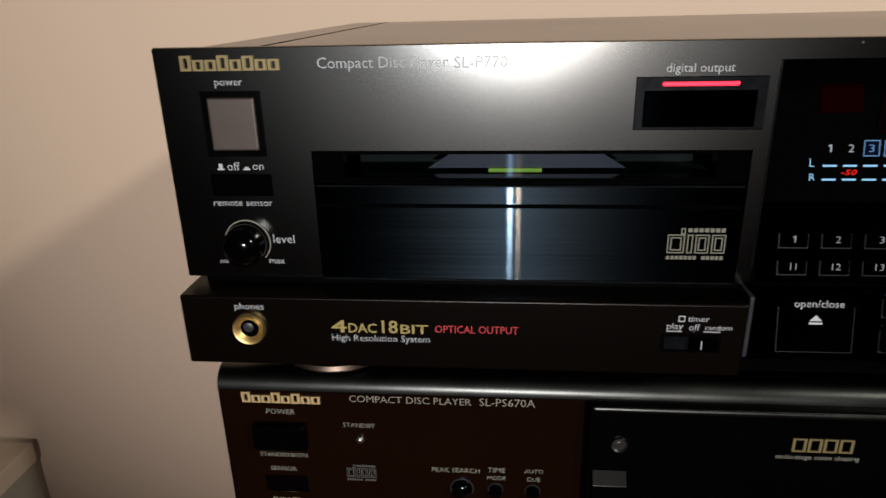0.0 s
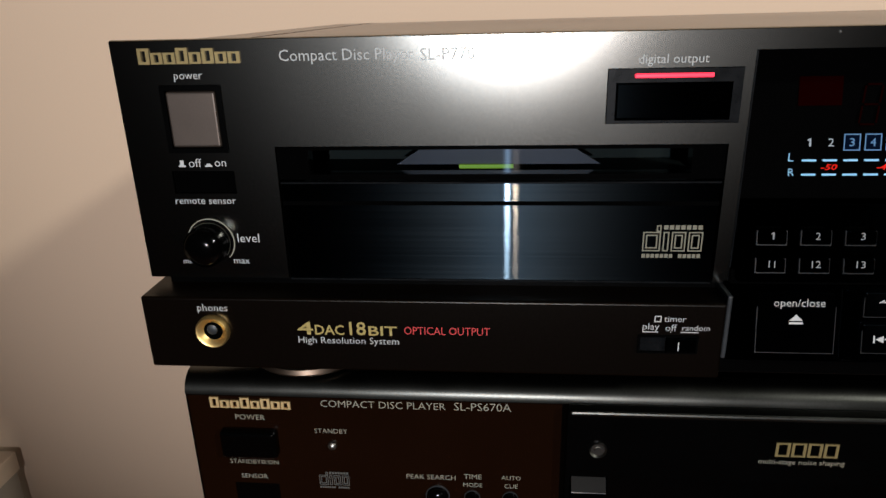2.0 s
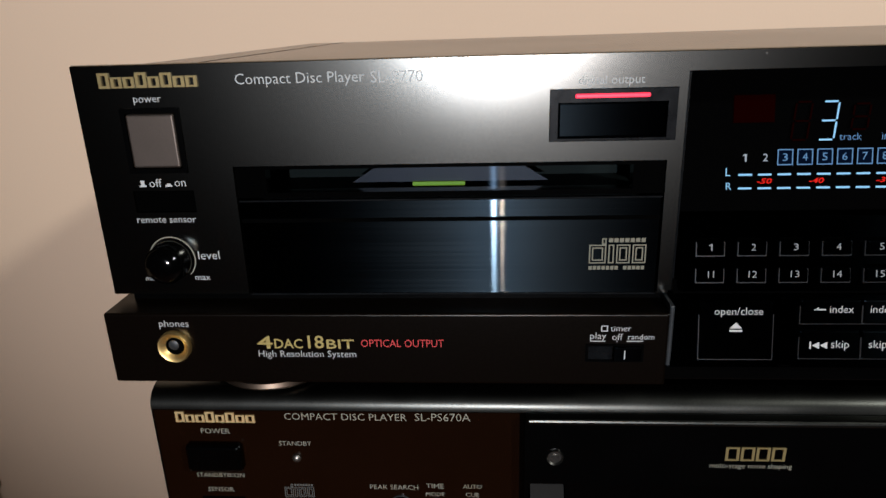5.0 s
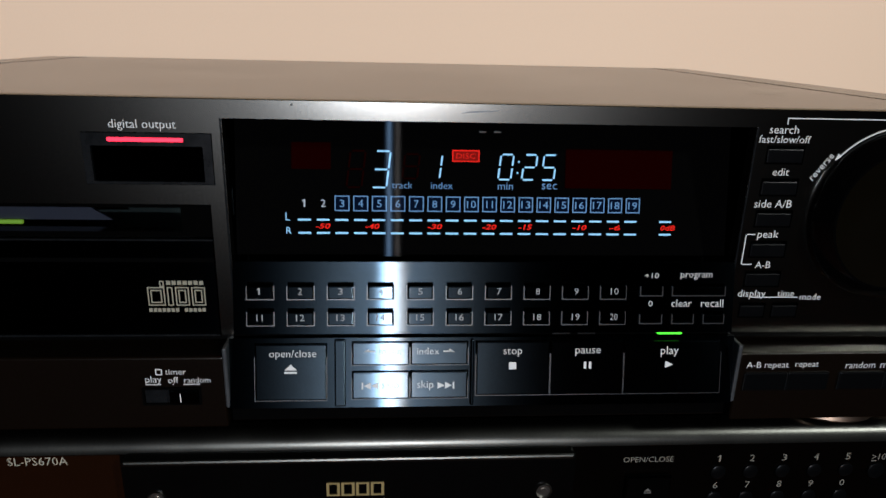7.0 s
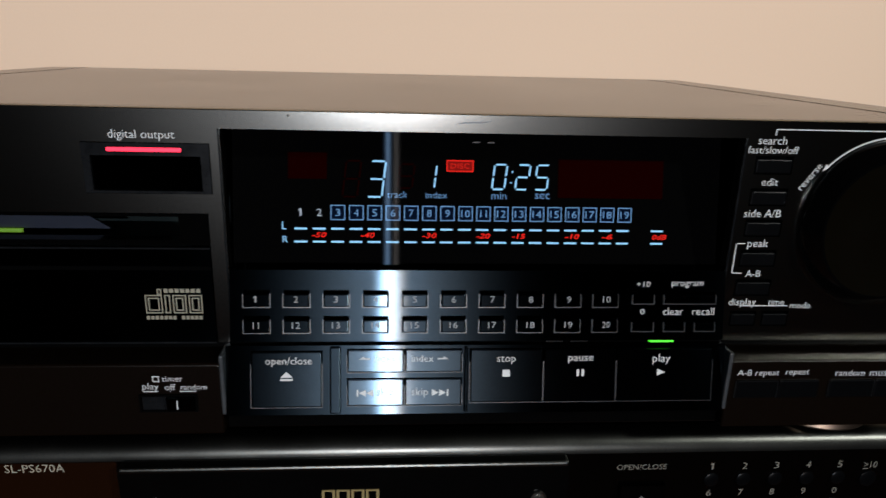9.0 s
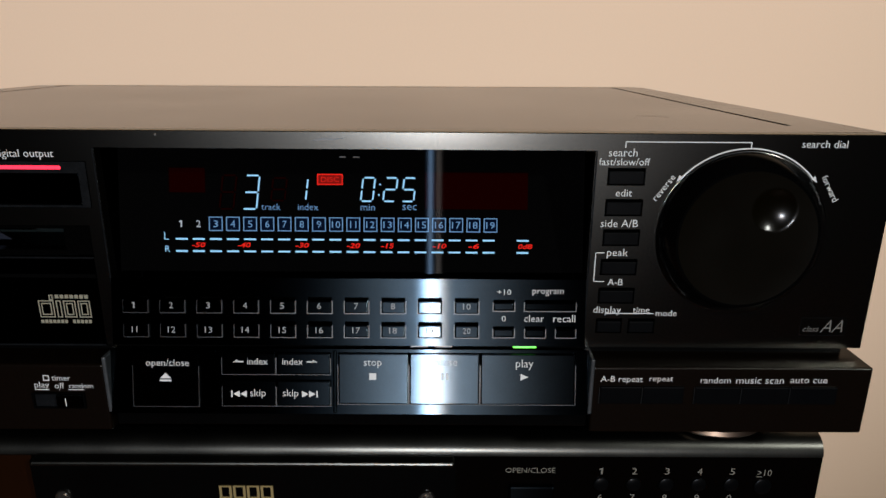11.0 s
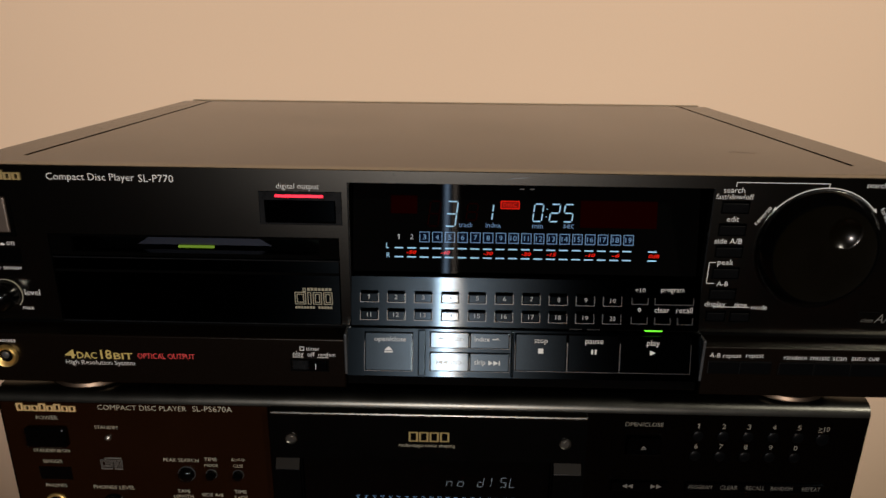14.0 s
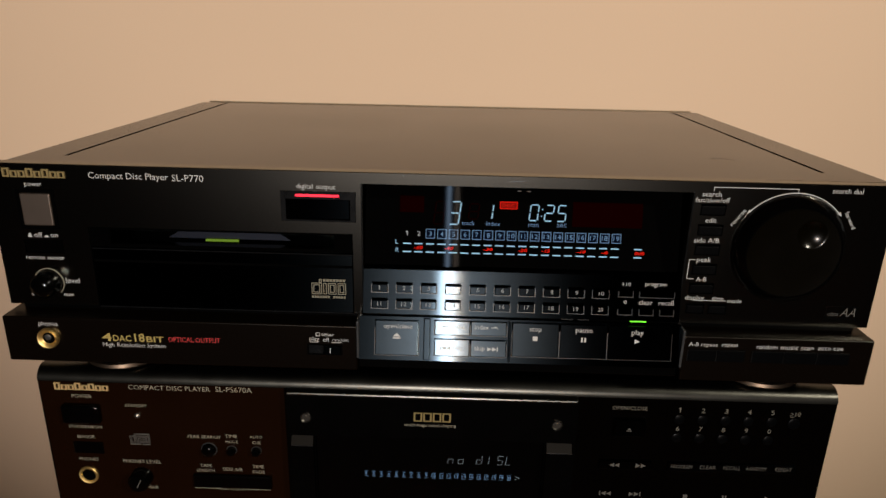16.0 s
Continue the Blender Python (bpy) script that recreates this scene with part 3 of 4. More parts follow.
drawer = block("disc_drawer", FRONT, 0.0452, 0.1740, 0.1766, 0.2084, -0.020, -0.0008, BRUSHED, up, "closed black disc drawer with fine brushed lines", bevel=0.0005)
block("drawer_groove", FRONT, 0.0456, 0.1736, 0.2012, 0.2024, -0.0009, -0.0004, DARK, drawer, bevel=0)
# paler strips added for the bright bevel lines at the drawer's top and foot
for v in (0.2078, 0.1768):
    block("drawer_edge_glint", FRONT, 0.0454, 0.1738, v, v + 0.0006, -0.0010, -0.0002, EDGEGREY, drawer, "paler strip painting the highlight on the drawer's edge", bevel=0.0002)
disc_mark(panel(0.0008), 0.1530, 0.1702, 0.1850, 0.1952, DISCPRINT, drawer)

# digital output button
holed_plate("output_bezel", FRONT, 0.1402, 0.1758, 0.2252, 0.2398, -0.004, 0.0004, [(0.1424, 0.1733, 0.2259, 0.2362)], EDGEGREY, up)
block("output_button", FRONT, 0.1426, 0.1731, 0.2261, 0.2360, -0.004, -0.0002, KEY, up, "wide black push button", bevel=0.0005)
block("output_light", FRONT, 0.1472, 0.1681, 0.2374, 0.2386, 0.0, 0.0008, LEDRED, up, "glowing red light bar", bevel=0.0003)
words(FRONT, "digital output", 0.1480, 0.1664, 0.2420, PRINT, face)

# display
TILT = 12.5
DISPLAY = panel(0.0095, 0.215, TILT)
cosd = math.cos(radians(TILT))


def dv(z):
    return (z - 0.215) / cosd


block("display_housing", Matrix(), 0.1775, 0.3365, 0.0215, 0.0250, 0.1510, 0.2448, DARK, up, bevel=0)
block("display_roof", Matrix(), 0.1775, 0.3365, 0.0041, 0.0245, 0.2446, 0.2452, DARK, up, bevel=0)
block("display_backing", DISPLAY, BLOCK_L, BLOCK_R, dv(0.2015), dv(0.2443), -0.002, -0.0004, DARK, up, bevel=0)
GLAZE = panel(0.0062, 0.215, 11.3)
pane = shape("display_window", GLAZE, [rect(BLOCK_L, BLOCK_R, -0.0131, 0.0298)], 0.0, GLASS, up, "smoked display window")
pane.visible_shadow = False
glow = block("red_filter", DISPLAY, 0.2815, 0.3160, dv(0.2225), dv(0.2345), -0.0003, 0.0, REDFILTER, up, "red display filter, its reflected light added as faint glow", bevel=0)
block("red_filter", DISPLAY, 0.1960, 0.2080, dv(0.2275), dv(0.2355), -0.0003, 0.0, REDFILTER, up, "red display filter, its reflected light added as faint glow", bevel=0)
W = 0.0003
seven_segment(DISPLAY, 0.2205, dv(0.2222), 0.0046, 0.0112, "3", W, BLUELIT, up, label="pale blue glowing digit")
for u, z, high in ((0.2128, 0.2222, 0.0112), (0.2300, 0.2250, 0.0075)):
    seven_segment(DISPLAY, u, dv(z), 0.0046, high, "8", W, GHOST, up, label="faint unlit digit")
seven_segment(DISPLAY, 0.2370, dv(0.2250), 0.0046, 0.0075, "1", W, BLUELIT, up)
for u, sign in ((0.2600, "0"), (0.2675, "2"), (0.2737, "5")):
    seven_segment(DISPLAY, u, dv(0.2250), 0.0040, 0.0078, sign, W, BLUELIT, up)
shape("colon", DISPLAY, [rect(0.2659, 0.2664, dv(0.2268), dv(0.2273)), rect(0.2663, 0.2668, dv(0.2302), dv(0.2307))], W, BLUELIT, up)
shape("disc_indicator", DISPLAY, outline(0.2455, 0.2541, dv(0.2302), dv(0.2338), 0.0004), W, REDLIT, up, "red glowing boxed indicator")
words(DISPLAY, "DISC", 0.2468, 0.2528, dv(0.2320), REDLIT, up, W, high=0.0016)
block("red_filter", DISPLAY, 0.2456, 0.2540, dv(0.2303), dv(0.2337), -0.0003, 0.0001, REDBOX, up, "red glowing box of the disc indicator", bevel=0)
for text, a, b in (("track", 0.2268, 0.2332), ("index", 0.2390, 0.2458), ("min", 0.2600, 0.2648), ("sec", 0.2740, 0.2788)):
    words(DISPLAY, text, a, b, dv(0.2230), BLUEDIM, up, W)
for i in range(19):
    u = 0.1999 + i * (0.3036 - 0.1999) / 18
    v = dv(0.2173)
    number(DISPLAY, str(i + 1), u, v, 0.0023, WHITELIT if i < 2 else BLUEDIM, up, W)
    if i >= 2:
        shape("box_field", DISPLAY, [rect(u - 0.0021, u + 0.0021, v - 0.0022, v + 0.0022)], W - 0.0001, BOXGLOW, up)
        shape("track_box", DISPLAY, outline(u - 0.0023, u + 0.0023, v - 0.0024, v + 0.0024, 0.00032), W, BLUEDIM, up)
words(DISPLAY, "L", 0.1941, 0.1955, dv(0.2132), BLUELIT, up, W)
words(DISPLAY, "R", 0.1943, 0.1959, dv(0.2090), BLUELIT, up, W)
for i in range(21):
    u = 0.1979 + i * 0.00573
    if i == 19:
        continue
    for z in (0.2123, 0.2083):
        shape("level_bar", DISPLAY, [rect(u, u + 0.0040, dv(z) - 0.0003, dv(z) + 0.0003)], W, BLUELIT, up)
for text, a, b in (("-50", 0.2033, 0.2078), ("-40", 0.2186, 0.2230), ("-30", 0.2380, 0.2426), ("-20", 0.2553, 0.2598), ("-15", 0.2668, 0.2712), ("-10", 0.2842, 0.2888), ("-6", 0.2962, 0.2998), ("0dB", 0.3130, 0.3178)):
    words(DISPLAY, text, a, b, dv(0.2104), REDLIT, up, W, high=0.0017, slant=0.2, bold=0.02)
shape("window_mark", DISPLAY, [rect(0.2535, 0.2556, dv(0.2389), dv(0.2393)), rect(0.2580, 0.2601, dv(0.2389), dv(0.2393))], 0.0036, GREYPRINT, up)

# number keys
def key_rim(m, a, b, c, d, w, parent, s=0.00018):
    """Raised paler strip along the sides and the foot of a key's opening, for its lit edges."""
    high = d - 0.22 * (d - c)
    return shape("key_rim", m, [rect(b, b + s, c - s, high), rect(a - s, a, c - s, high), rect(a, b, c - s, c)], w, RIM, parent, depth=0.0008)


KEYFACE = panel(-0.0043, 0.1905, TILT)


def kv(z):
    return (z - 0.1905) / cosd


key_holes = []
rows = ((0.1962, 0.1912), (0.1884, 0.1834))
for top, low in rows:
    for i in range(10):
        u = 0.1876 + i * (0.2955 - 0.1876) / 9
        key_holes.append((u - 0.0039, u + 0.0039, kv(low), kv(top)))
extra = [(0.3043, 0.3111, 0.1922, 0.1957), (0.3145, 0.3312, 0.1922, 0.1957), (0.3043, 0.3111, 0.1836, 0.1871), (0.3147, 0.3213, 0.1836, 0.1871), (0.3248, 0.3312, 0.1836, 0.1871)]
key_holes += [(a, b, kv(c), kv(d)) for a, b, c, d in extra]
key_panel = holed_plate("key_panel", KEYFACE, BLOCK_L + 0.0005, BLOCK_R - 0.0005, kv(0.1806), kv(0.2022), -0.003, 0.0, key_holes, KEYPANEL, up, "satin black sloping key panel")
for i, (a, b, c, d) in enumerate(key_holes):
    k = block("key", KEYFACE, a + 0.0001, b - 0.0001, c + 0.0001, d - 0.0010, -0.004, 0.0018 if i < 20 else 0.0004, KEY, up, bevel=0.0004)
    key_rim(KEYFACE, a, b, c, d, 0.0008, k, 0.00028)
    if i < 20:
        n = str(i + 1)
        number(KEYFACE, n, (a + b) / 2, (c + d) / 2, 0.0020, NUMBERPRINT, k, 0.0020)
words(KEYFACE, "+10", 0.3055, 0.3100, kv(0.1982), PRINT, key_panel, high=0.0018)
words(KEYFACE, "program", 0.3170, 0.3272, kv(0.1980), PRINT, key_panel)
words(KEYFACE, "0", 0.3070, 0.3084, kv(0.1896), PRINT, key_panel, high=0.0018)
words(KEYFACE, "clear", 0.3144, 0.3210, kv(0.1897), PRINT, key_panel)
words(KEYFACE, "recall", 0.3240, 0.3312, kv(0.1897), PRINT, key_panel)

# transport keys
MOVE = panel(-0.0072, 0.1685, TILT)


def mv(z):
    return (z - 0.1685) / cosd


move_holes = [(0.1852, 0.2072, 0.1595, 0.1770), (0.2146, 0.2508, 0.1702, 0.1775), (0.2146, 0.2508, 0.1598, 0.1684), (0.2530, 0.3320, 0.1605, 0.1775)]
move_panel = holed_plate("transport_panel", MOVE, 0.1775, 0.3365, mv(0.1570), mv(0.1785), -0.004, 0.0, [(a, b, mv(c), mv(d)) for a, b, c, d in move_holes], KEYPANEL, up, "satin black transport key panel")
move_keys = {"open/close": (0.1854, 0.2070, 0.1597, 0.1768), "index_back": (0.2148, 0.2324, 0.1704, 0.1773), "index_on": (0.2328, 0.2506, 0.1704, 0.1773),
             "skip_back": (0.2148, 0.2324, 0.1600, 0.1682), "skip_on": (0.2328, 0.2506, 0.1600, 0.1682),
             "stop": (0.2532, 0.2764, 0.1607, 0.1773), "pause": (0.2768, 0.3000, 0.1607, 0.1773), "play": (0.3004, 0.3318, 0.1607, 0.1773)}
made = {}
for a, b in ((0.2094, 0.2128), (0.2514, 0.2526)):
    block("panel_rib", MOVE, a, b, mv(0.1575), mv(0.1782), -0.001, 0.0012, KEYPANEL, up, bevel=0.0005)
for k, (a, b, c, d) in move_keys.items():
    made[k] = block("transport_key", MOVE, a + 0.0001, b - 0.0001, mv(c), mv(d), -0.005, 0.0012, MOVEKEY, up, bevel=0.0004)
    key_rim(MOVE, a, b, mv(c), mv(d), 0.0012, made[k], 0.00018)
TW = 0.0014
words(MOVE, "open/close", 0.1898, 0.2040, mv(0.1738), PRINT, made["open/close"], TW)
shape("eject_symbol", MOVE, [[(0.1943, mv(0.1690)), (0.1981, mv(0.1690)), (0.1962, mv(0.1708))], rect(0.1943, 0.1981, mv(0.1680), mv(0.1686))], TW, PRINT, made["open/close"])
words(MOVE, "index", 0.2232, 0.2300, mv(0.1747), PRINT, made["index_back"], TW)
words(MOVE, "index", 0.2348, 0.2416, mv(0.1747), PRINT, made["index_on"], TW)
shape("arrow_symbol", MOVE, [rect(0.2190, 0.2220, mv(0.1744), mv(0.1748)), [(0.2184, mv(0.1744)), (0.2200, mv(0.1744)), (0.2200, mv(0.1754))]], TW, PRINT, made["index_back"])
shape("arrow_symbol", MOVE, [rect(0.2428, 0.2458, mv(0.1744), mv(0.1748)), [(0.2448, mv(0.1744)), (0.2464, mv(0.1744)), (0.2448, mv(0.1754))]], TW, PRINT, made["index_on"])


def chevrons(m, u, v, s, way, bar, w, mat, parent):
    polys = []
    for k in (0, 1):
        a = u + k * s * 1.05
        polys.append([(a, v - s * 0.5), (a + s, v), (a, v + s * 0.5)] if way > 0 else [(a + s, v - s * 0.5), (a + s, v + s * 0.5), (a, v)])
    if bar:
        b = u + 2.15 * s if way > 0 else u - 0.3 * s
        polys.append(rect(b, b + 0.22 * s, v - s * 0.5, v + s * 0.5))
    return shape("skip_symbol", m, polys, w, mat, parent)


chevrons(MOVE, 0.2184, mv(0.1640), 0.0022, -1, True, TW, PRINT, made["skip_back"])
words(MOVE, "skip", 0.2240, 0.2292, mv(0.1640), PRINT, made["skip_back"], TW)
words(MOVE, "skip", 0.2348, 0.2400, mv(0.1640), PRINT, made["skip_on"], TW)
chevrons(MOVE, 0.2412, mv(0.1640), 0.0022, 1, True, TW, PRINT, made["skip_on"])
words(MOVE, "stop", 0.2617, 0.2676, mv(0.1740), PRINT, made["stop"], TW)
shape("stop_symbol", MOVE, [rect(0.2635, 0.2658, mv(0.1688), mv(0.1710))], TW, PRINT, made["stop"])
words(MOVE, "pause", 0.2845, 0.2926, mv(0.1740), PRINT, made["pause"], TW)
shape("pause_symbol", MOVE, [rect(0.2873, 0.2881, mv(0.1688), mv(0.1710)), rect(0.2889, 0.2897, mv(0.1688), mv(0.1710))], TW, PRINT, made["pause"])
words(MOVE, "play", 0.3120, 0.3178, mv(0.1740), PRINT, made["play"], TW)
shape("play_symbol", MOVE, [[(0.3136, mv(0.1688)), (0.3162, mv(0.1699)), (0.3136, mv(0.1710))]], TW, PRINT, made["play"])
block("play_light", MOVE, 0.3110, 0.3188, mv(0.1793), mv(0.1806), -0.001, 0.0010, LEDGREEN, up, "glowing green light bar", bevel=0.0002)
for a in (0.2770, 0.2850):
    block("unlit_light", MOVE, a, a + 0.006, mv(0.1793), mv(0.1804), -0.001, 0.0006, BLACK, up, bevel=0.0002)
block("light_strip", MOVE, 0.1785, 0.3355, mv(0.1786), mv(0.1830), -0.004, -0.0022, DARK, up, bevel=0)
block("under_strip", Matrix(), 0.1768, 0.3372, -0.0055, 0.0200, 0.1502, 0.1572, BLACK, up, bevel=0.0004)
for a, b in ((0.1762, 0.1776), (0.3364, 0.3378)):
    block("end_wall", Matrix(), a, b, -0.0094, 0.004, 0.1570, 0.1772, SCUFF, up, "scuffed edge of the ledge", bevel=0.0005)

# small keys and words beside the dial
for a, b, c, d in small_keys:
    block("small_key", FRONT, a + 0.0003, b - 0.0003, c + 0.0003, d - 0.0010, -0.004, 0.0003, SMALLKEY, up, bevel=0.0004)
block("small_key_backing", FRONT, 0.3380, 0.3600, 0.1810, 0.2400, -0.0062, -0.0042, DARK, up, bevel=0)
for text, a, b, z in (("search", 0.3390, 0.3480, 0.2438), ("fast/slow/off", 0.3362, 0.3522, 0.2409), ("edit", 0.3422, 0.3474, 0.2310), ("side A/B", 0.3382, 0.3502, 0.2210),
                      ("peak", 0.3410, 0.3478, 0.2108), ("A-B", 0.3420, 0.3470, 0.2010), ("display", 0.3380, 0.3472, 0.1908), ("time", 0.3512, 0.3568, 0.1911), ("mode", 0.3590, 0.3660, 0.1900)):
    words(FRONT, text, a, b, z, PRINT, face)
T = 0.0003
shape("printed_line", FRONT, [rect(0.3440, 0.3834, 0.2470, 0.2470 + T), rect(0.3440, 0.3440 + T, 0.2453, 0.2470), rect(0.3834 - T, 0.3834, 0.2452, 0.2470)], 0.0002, PRINT, face)
shape("printed_line", FRONT, [rect(0.3372, 0.3372 + T, 0.2010, 0.2112), rect(0.3372, 0.3402, 0.2112 - T, 0.2112), rect(0.3372, 0.3408, 0.2010, 0.2010 + T)], 0.0002, PRINT, face)
shape("printed_line", FRONT, [rect(0.3420, 0.3582, 0.1897, 0.1897 + T)], 0.0002, PRINT, face)

# search dial
DU, DV = 0.3832, 0.2176
bm = bmesh.new()
add_lathe(bm, FRONT, DU, DV, [(0.0270, 0.0), (0.0270, 0.0012), (0.0264, 0.0026), (0.0232, 0.0062), (0.0226, 0.0068), (0.0218, 0.0068)], 96)
dial = part("search_dial", bm, GLOSSBLACK, up, "large black search dial with a finger dimple", smooth=True)
bm = bmesh.new()
HU, HV, HR, HC = 0.0074, 0.0094, 0.0068, 0.0130


def dial_height(u, v):
    w = 0.0063 + 0.0005 * min(1.0, math.hypot(u, v) / 0.0218) ** 4
    d2 = (u - HU) ** 2 + (v - HV) ** 2
    if d2 < HR * HR:
        w -= math.sqrt(HC * HC - d2) - math.sqrt(HC * HC - HR * HR)
    return w


rings = []
for i in range(1, 61):
    r = 0.0218 * i / 60
    rings.append([bm.verts.new(FRONT @ Vector((DU + r * math.cos(a), DV + r * math.sin(a), dial_height(r * math.cos(a), r * math.sin(a))))) for a in np.linspace(0, 2 * math.pi, 120, endpoint=False)])
for p, q in zip(rings, rings[1:]):
    for k in range(120):
        bm.faces.new((p[k], p[(k + 1) % 120], q[(k + 1) % 120], q[k]))
bm.faces.new(rings[0])
part("dial_face", bm, DIALMAT, dial, "glossy black dial face with a fingertip hollow", smooth=True)
lathe("dial_scale", FRONT, DU, DV, [(0.0279, 0.0001), (0.0279, 0.0003), (0.0275, 0.0003), (0.0275, 0.0001)], PRINT, face, "", 48, 42, 138)
for s in (-1, 1):
    a = radians(90 - s * 48)
    c, d = math.cos(a), math.sin(a)
    u, v = DU + 0.0279 * c, DV + 0.0279 * d
    shape("arrow_symbol", FRONT, [[(u + 0.0009 * c, v + 0.0009 * d), (u - 0.0006 * c, v - 0.0006 * d), (u + s * 0.0022 * d, v - s * 0.0022 * c)]], 0.0003, PRINT, face)
words(FRONT, "reverse", DU - 0.0257 - 0.0047, DU - 0.0257 + 0.0047, DV + 0.0150, PRINT, face, turn=55)
words(FRONT, "forward", DU + 0.0268 - 0.0047, DU + 0.0268 + 0.0047, DV + 0.0152, PRINT, face, turn=-58)
words(FRONT, "search dial", 0.3990, 0.4132, 0.2468, PRINT, face)
shape("class_mark", FRONT, outline(0.4082, 0.4236, 0.1822, 0.1886, 0.00012), 0.0002, EDGEGREY, face, "grey outlined quality mark")
words(FRONT, "class", 0.4092, 0.4146, 0.1846, GREYPRINT, face, slant=0.3, high=0.0020)
words(FRONT, "AA", 0.4150, 0.4226, 0.1856, GREYPRINT, face, slant=0.35, high=0.0044)

# ledge details
words(LIP, "phones", 0.0180, 0.0276, 0.1708, PRINT, lip_l)
jack = lathe("headphone_jack", LIP, 0.0222, 0.1634, [(0.0053, 0.0), (0.0053, 0.0016), (0.0049, 0.0021), (0.0043, 0.0019), (0.0030, 0.0006)], GOLD, up, "gold-rimmed headphone socket")
lathe("socket_hole", LIP, 0.0222, 0.1634, [(0.0031, 0.0003), (0.0030, 0.0006), (0.0, 0.0006)], DARK, jack)
lathe("contact_spring", LIP, 0.0219, 0.1638, [(0.0017, 0.0006), (0.0016, 0.0008), (0.0009, 0.0010), (0.0, 0.0010)], SCUFF, jack, "grey contact inside the socket", n=24)
for text, a, b, high in (("4", 0.0490, 0.0539, 0.0044), ("DAC", 0.0545, 0.0636, 0.0034), ("18", 0.0653, 0.0704, 0.0046), ("BIT", 0.0712, 0.0800, 0.0032)):
    words(LIP, text, a, b, 0.1625 + high / 2, YELLOWPRINT, lip_l, high=high, bold=0.012)
words(LIP, "OPTICAL OUTPUT", 0.0822, 0.1082, 0.1644, REDPRINT, lip_l, high=0.0026)
words(LIP, "High Resolution System", 0.0490, 0.0804, 0.1603, PRINT, lip_l, high=0.0030)
words(LIP, "timer", 0.1590, 0.1652, 0.1696, PRINT, lip_l)
shape("clock_symbol", LIP, outline(0.1562, 0.1582, 0.1686, 0.1706, 0.0003), 0.0002, PRINT, lip_l)
for text, a, b in (("play", 0.1530, 0.1578), ("off", 0.1596, 0.1628), ("random", 0.1644, 0.1722)):
    words(LIP, text, a, b, 0.1668, PRINT, lip_l)
shape("printed_line", LIP, [rect(0.1530, 0.1576, 0.1652, 0.1655), rect(0.1610, 0.1613, 0.1652, 0.1655), rect(0.1640, 0.1690, 0.1652, 0.1655)], 0.0002, PRINT, lip_l)
slot = holed_plate("slide_switch", LIP, 0.1518, 0.1692, 0.1586, 0.1644, 0.0, 0.0008, [(0.1524, 0.1686, 0.1591, 0.1639)], BLACK, up, "small black slide switch")
block("slider", LIP, 0.1600, 0.1684, 0.1592, 0.1638, 0.0, 0.0016, KEY, slot, bevel=0.0003)
block("slot", LIP, 0.1526, 0.1598, 0.1592, 0.1638, 0.0, 0.0003, EDGEGREY, slot, bevel=0)
shape("printed_line", LIP, [rect(0.1632, 0.1635, 0.1600, 0.1630)], 0.0018, PRINT, slot)
for text, a, b in (("A-B repeat", 0.3400, 0.3540), ("repeat", 0.3562, 0.3640), ("random", 0.3732, 0.3832), ("music scan", 0.3850, 0.4008), ("auto cue", 0.4030, 0.4152)):
    words(LIP, text, a, b, 0.1699, PRINT, lip_r)
for a, b in ((0.3400, 0.3538), (0.3542, 0.3680), (0.3716, 0.3868), (0.3872, 0.4030), (0.4034, 0.4190)):
    k = block("mode_key", LIP, a, b, 0.1612, 0.1676, -0.002, 0.0008, SMALLKEY, up, bevel=0.0004)
    shape("key_rim", LIP, [rect(a - 0.0002, a, 0.1612, 0.1672)], 0.0005, RIM, k, depth=0.0004)

shape("scratch", SLOPE, [[(0.3650, 0.0652), (0.3700, 0.0648), (0.3775, 0.0622), (0.3775, 0.0626), (0.3700, 0.0654), (0.3650, 0.0656)]], 0.2484, DARK, up, "short dark scratch")
# feet
def foot(u, y):
    f = lathe("foot", Matrix.Translation((u, y, 0.134)), 0, 0, [(0.0, 0.016), (0.0205, 0.016), (0.0210, 0.005), (0.0205, 0.0), (0.0, 0.0)], BLACK, up, "round black foot", n=40)
    lathe("foot_ring", Matrix.Translation((u, y, 0.134)), 0, 0, [(0.0210, 0.0034), (0.0222, 0.0030), (0.0228, 0.0014), (0.0222, 0.0005), (0.0210, 0.0004)], FOOTRING, f, "polished metal ring", n=48)


for u in (0.040, 0.395):
    for y in (0.034, 0.250):
        foot(u, y)

# ---- the lower player ----
low = thing("cd_player", (0.215, 0.15, 0.0), "black plastic compact disc player underneath, display reading no disc", "cd player", "stacked players")


def extruded(name, profile, x0, x1, mat, parent, label=""):
    """A bar along x with the given outline in y and z."""
    bm = bmesh.new()
    left = [bm.verts.new((x0, y, z)) for y, z in profile]
    right = [bm.verts.new((x1, y, z)) for y, z in profile]
    bm.faces.new(left)
    bm.faces.new(right)
    for i in range(len(profile)):
        j = (i + 1) % len(profile)
        bm.faces.new((left[i], left[j], right[j], right[i]))
    return part(name, bm, mat, parent, label, smooth=True)


shell = extruded("body", [(0.012, 0.010), (0.012, 0.1262), (0.0195, 0.1262), (0.0195, 0.1335), (0.300, 0.1335), (0.300, 0.010)], -0.0026, 0.4326, LOWER, low)
extruded("rounded_edge", [(0.0195, 0.1263), (0.0118, 0.1263)] + [(0.0118 + 0.0077 * (1 - math.cos(a)), 0.1264 + 0.0073 * math.sin(a)) for a in np.linspace(0, math.pi / 2, 12)], -0.0026, 0.4326, LOWERTOP, low, "rounded satin upper edge")
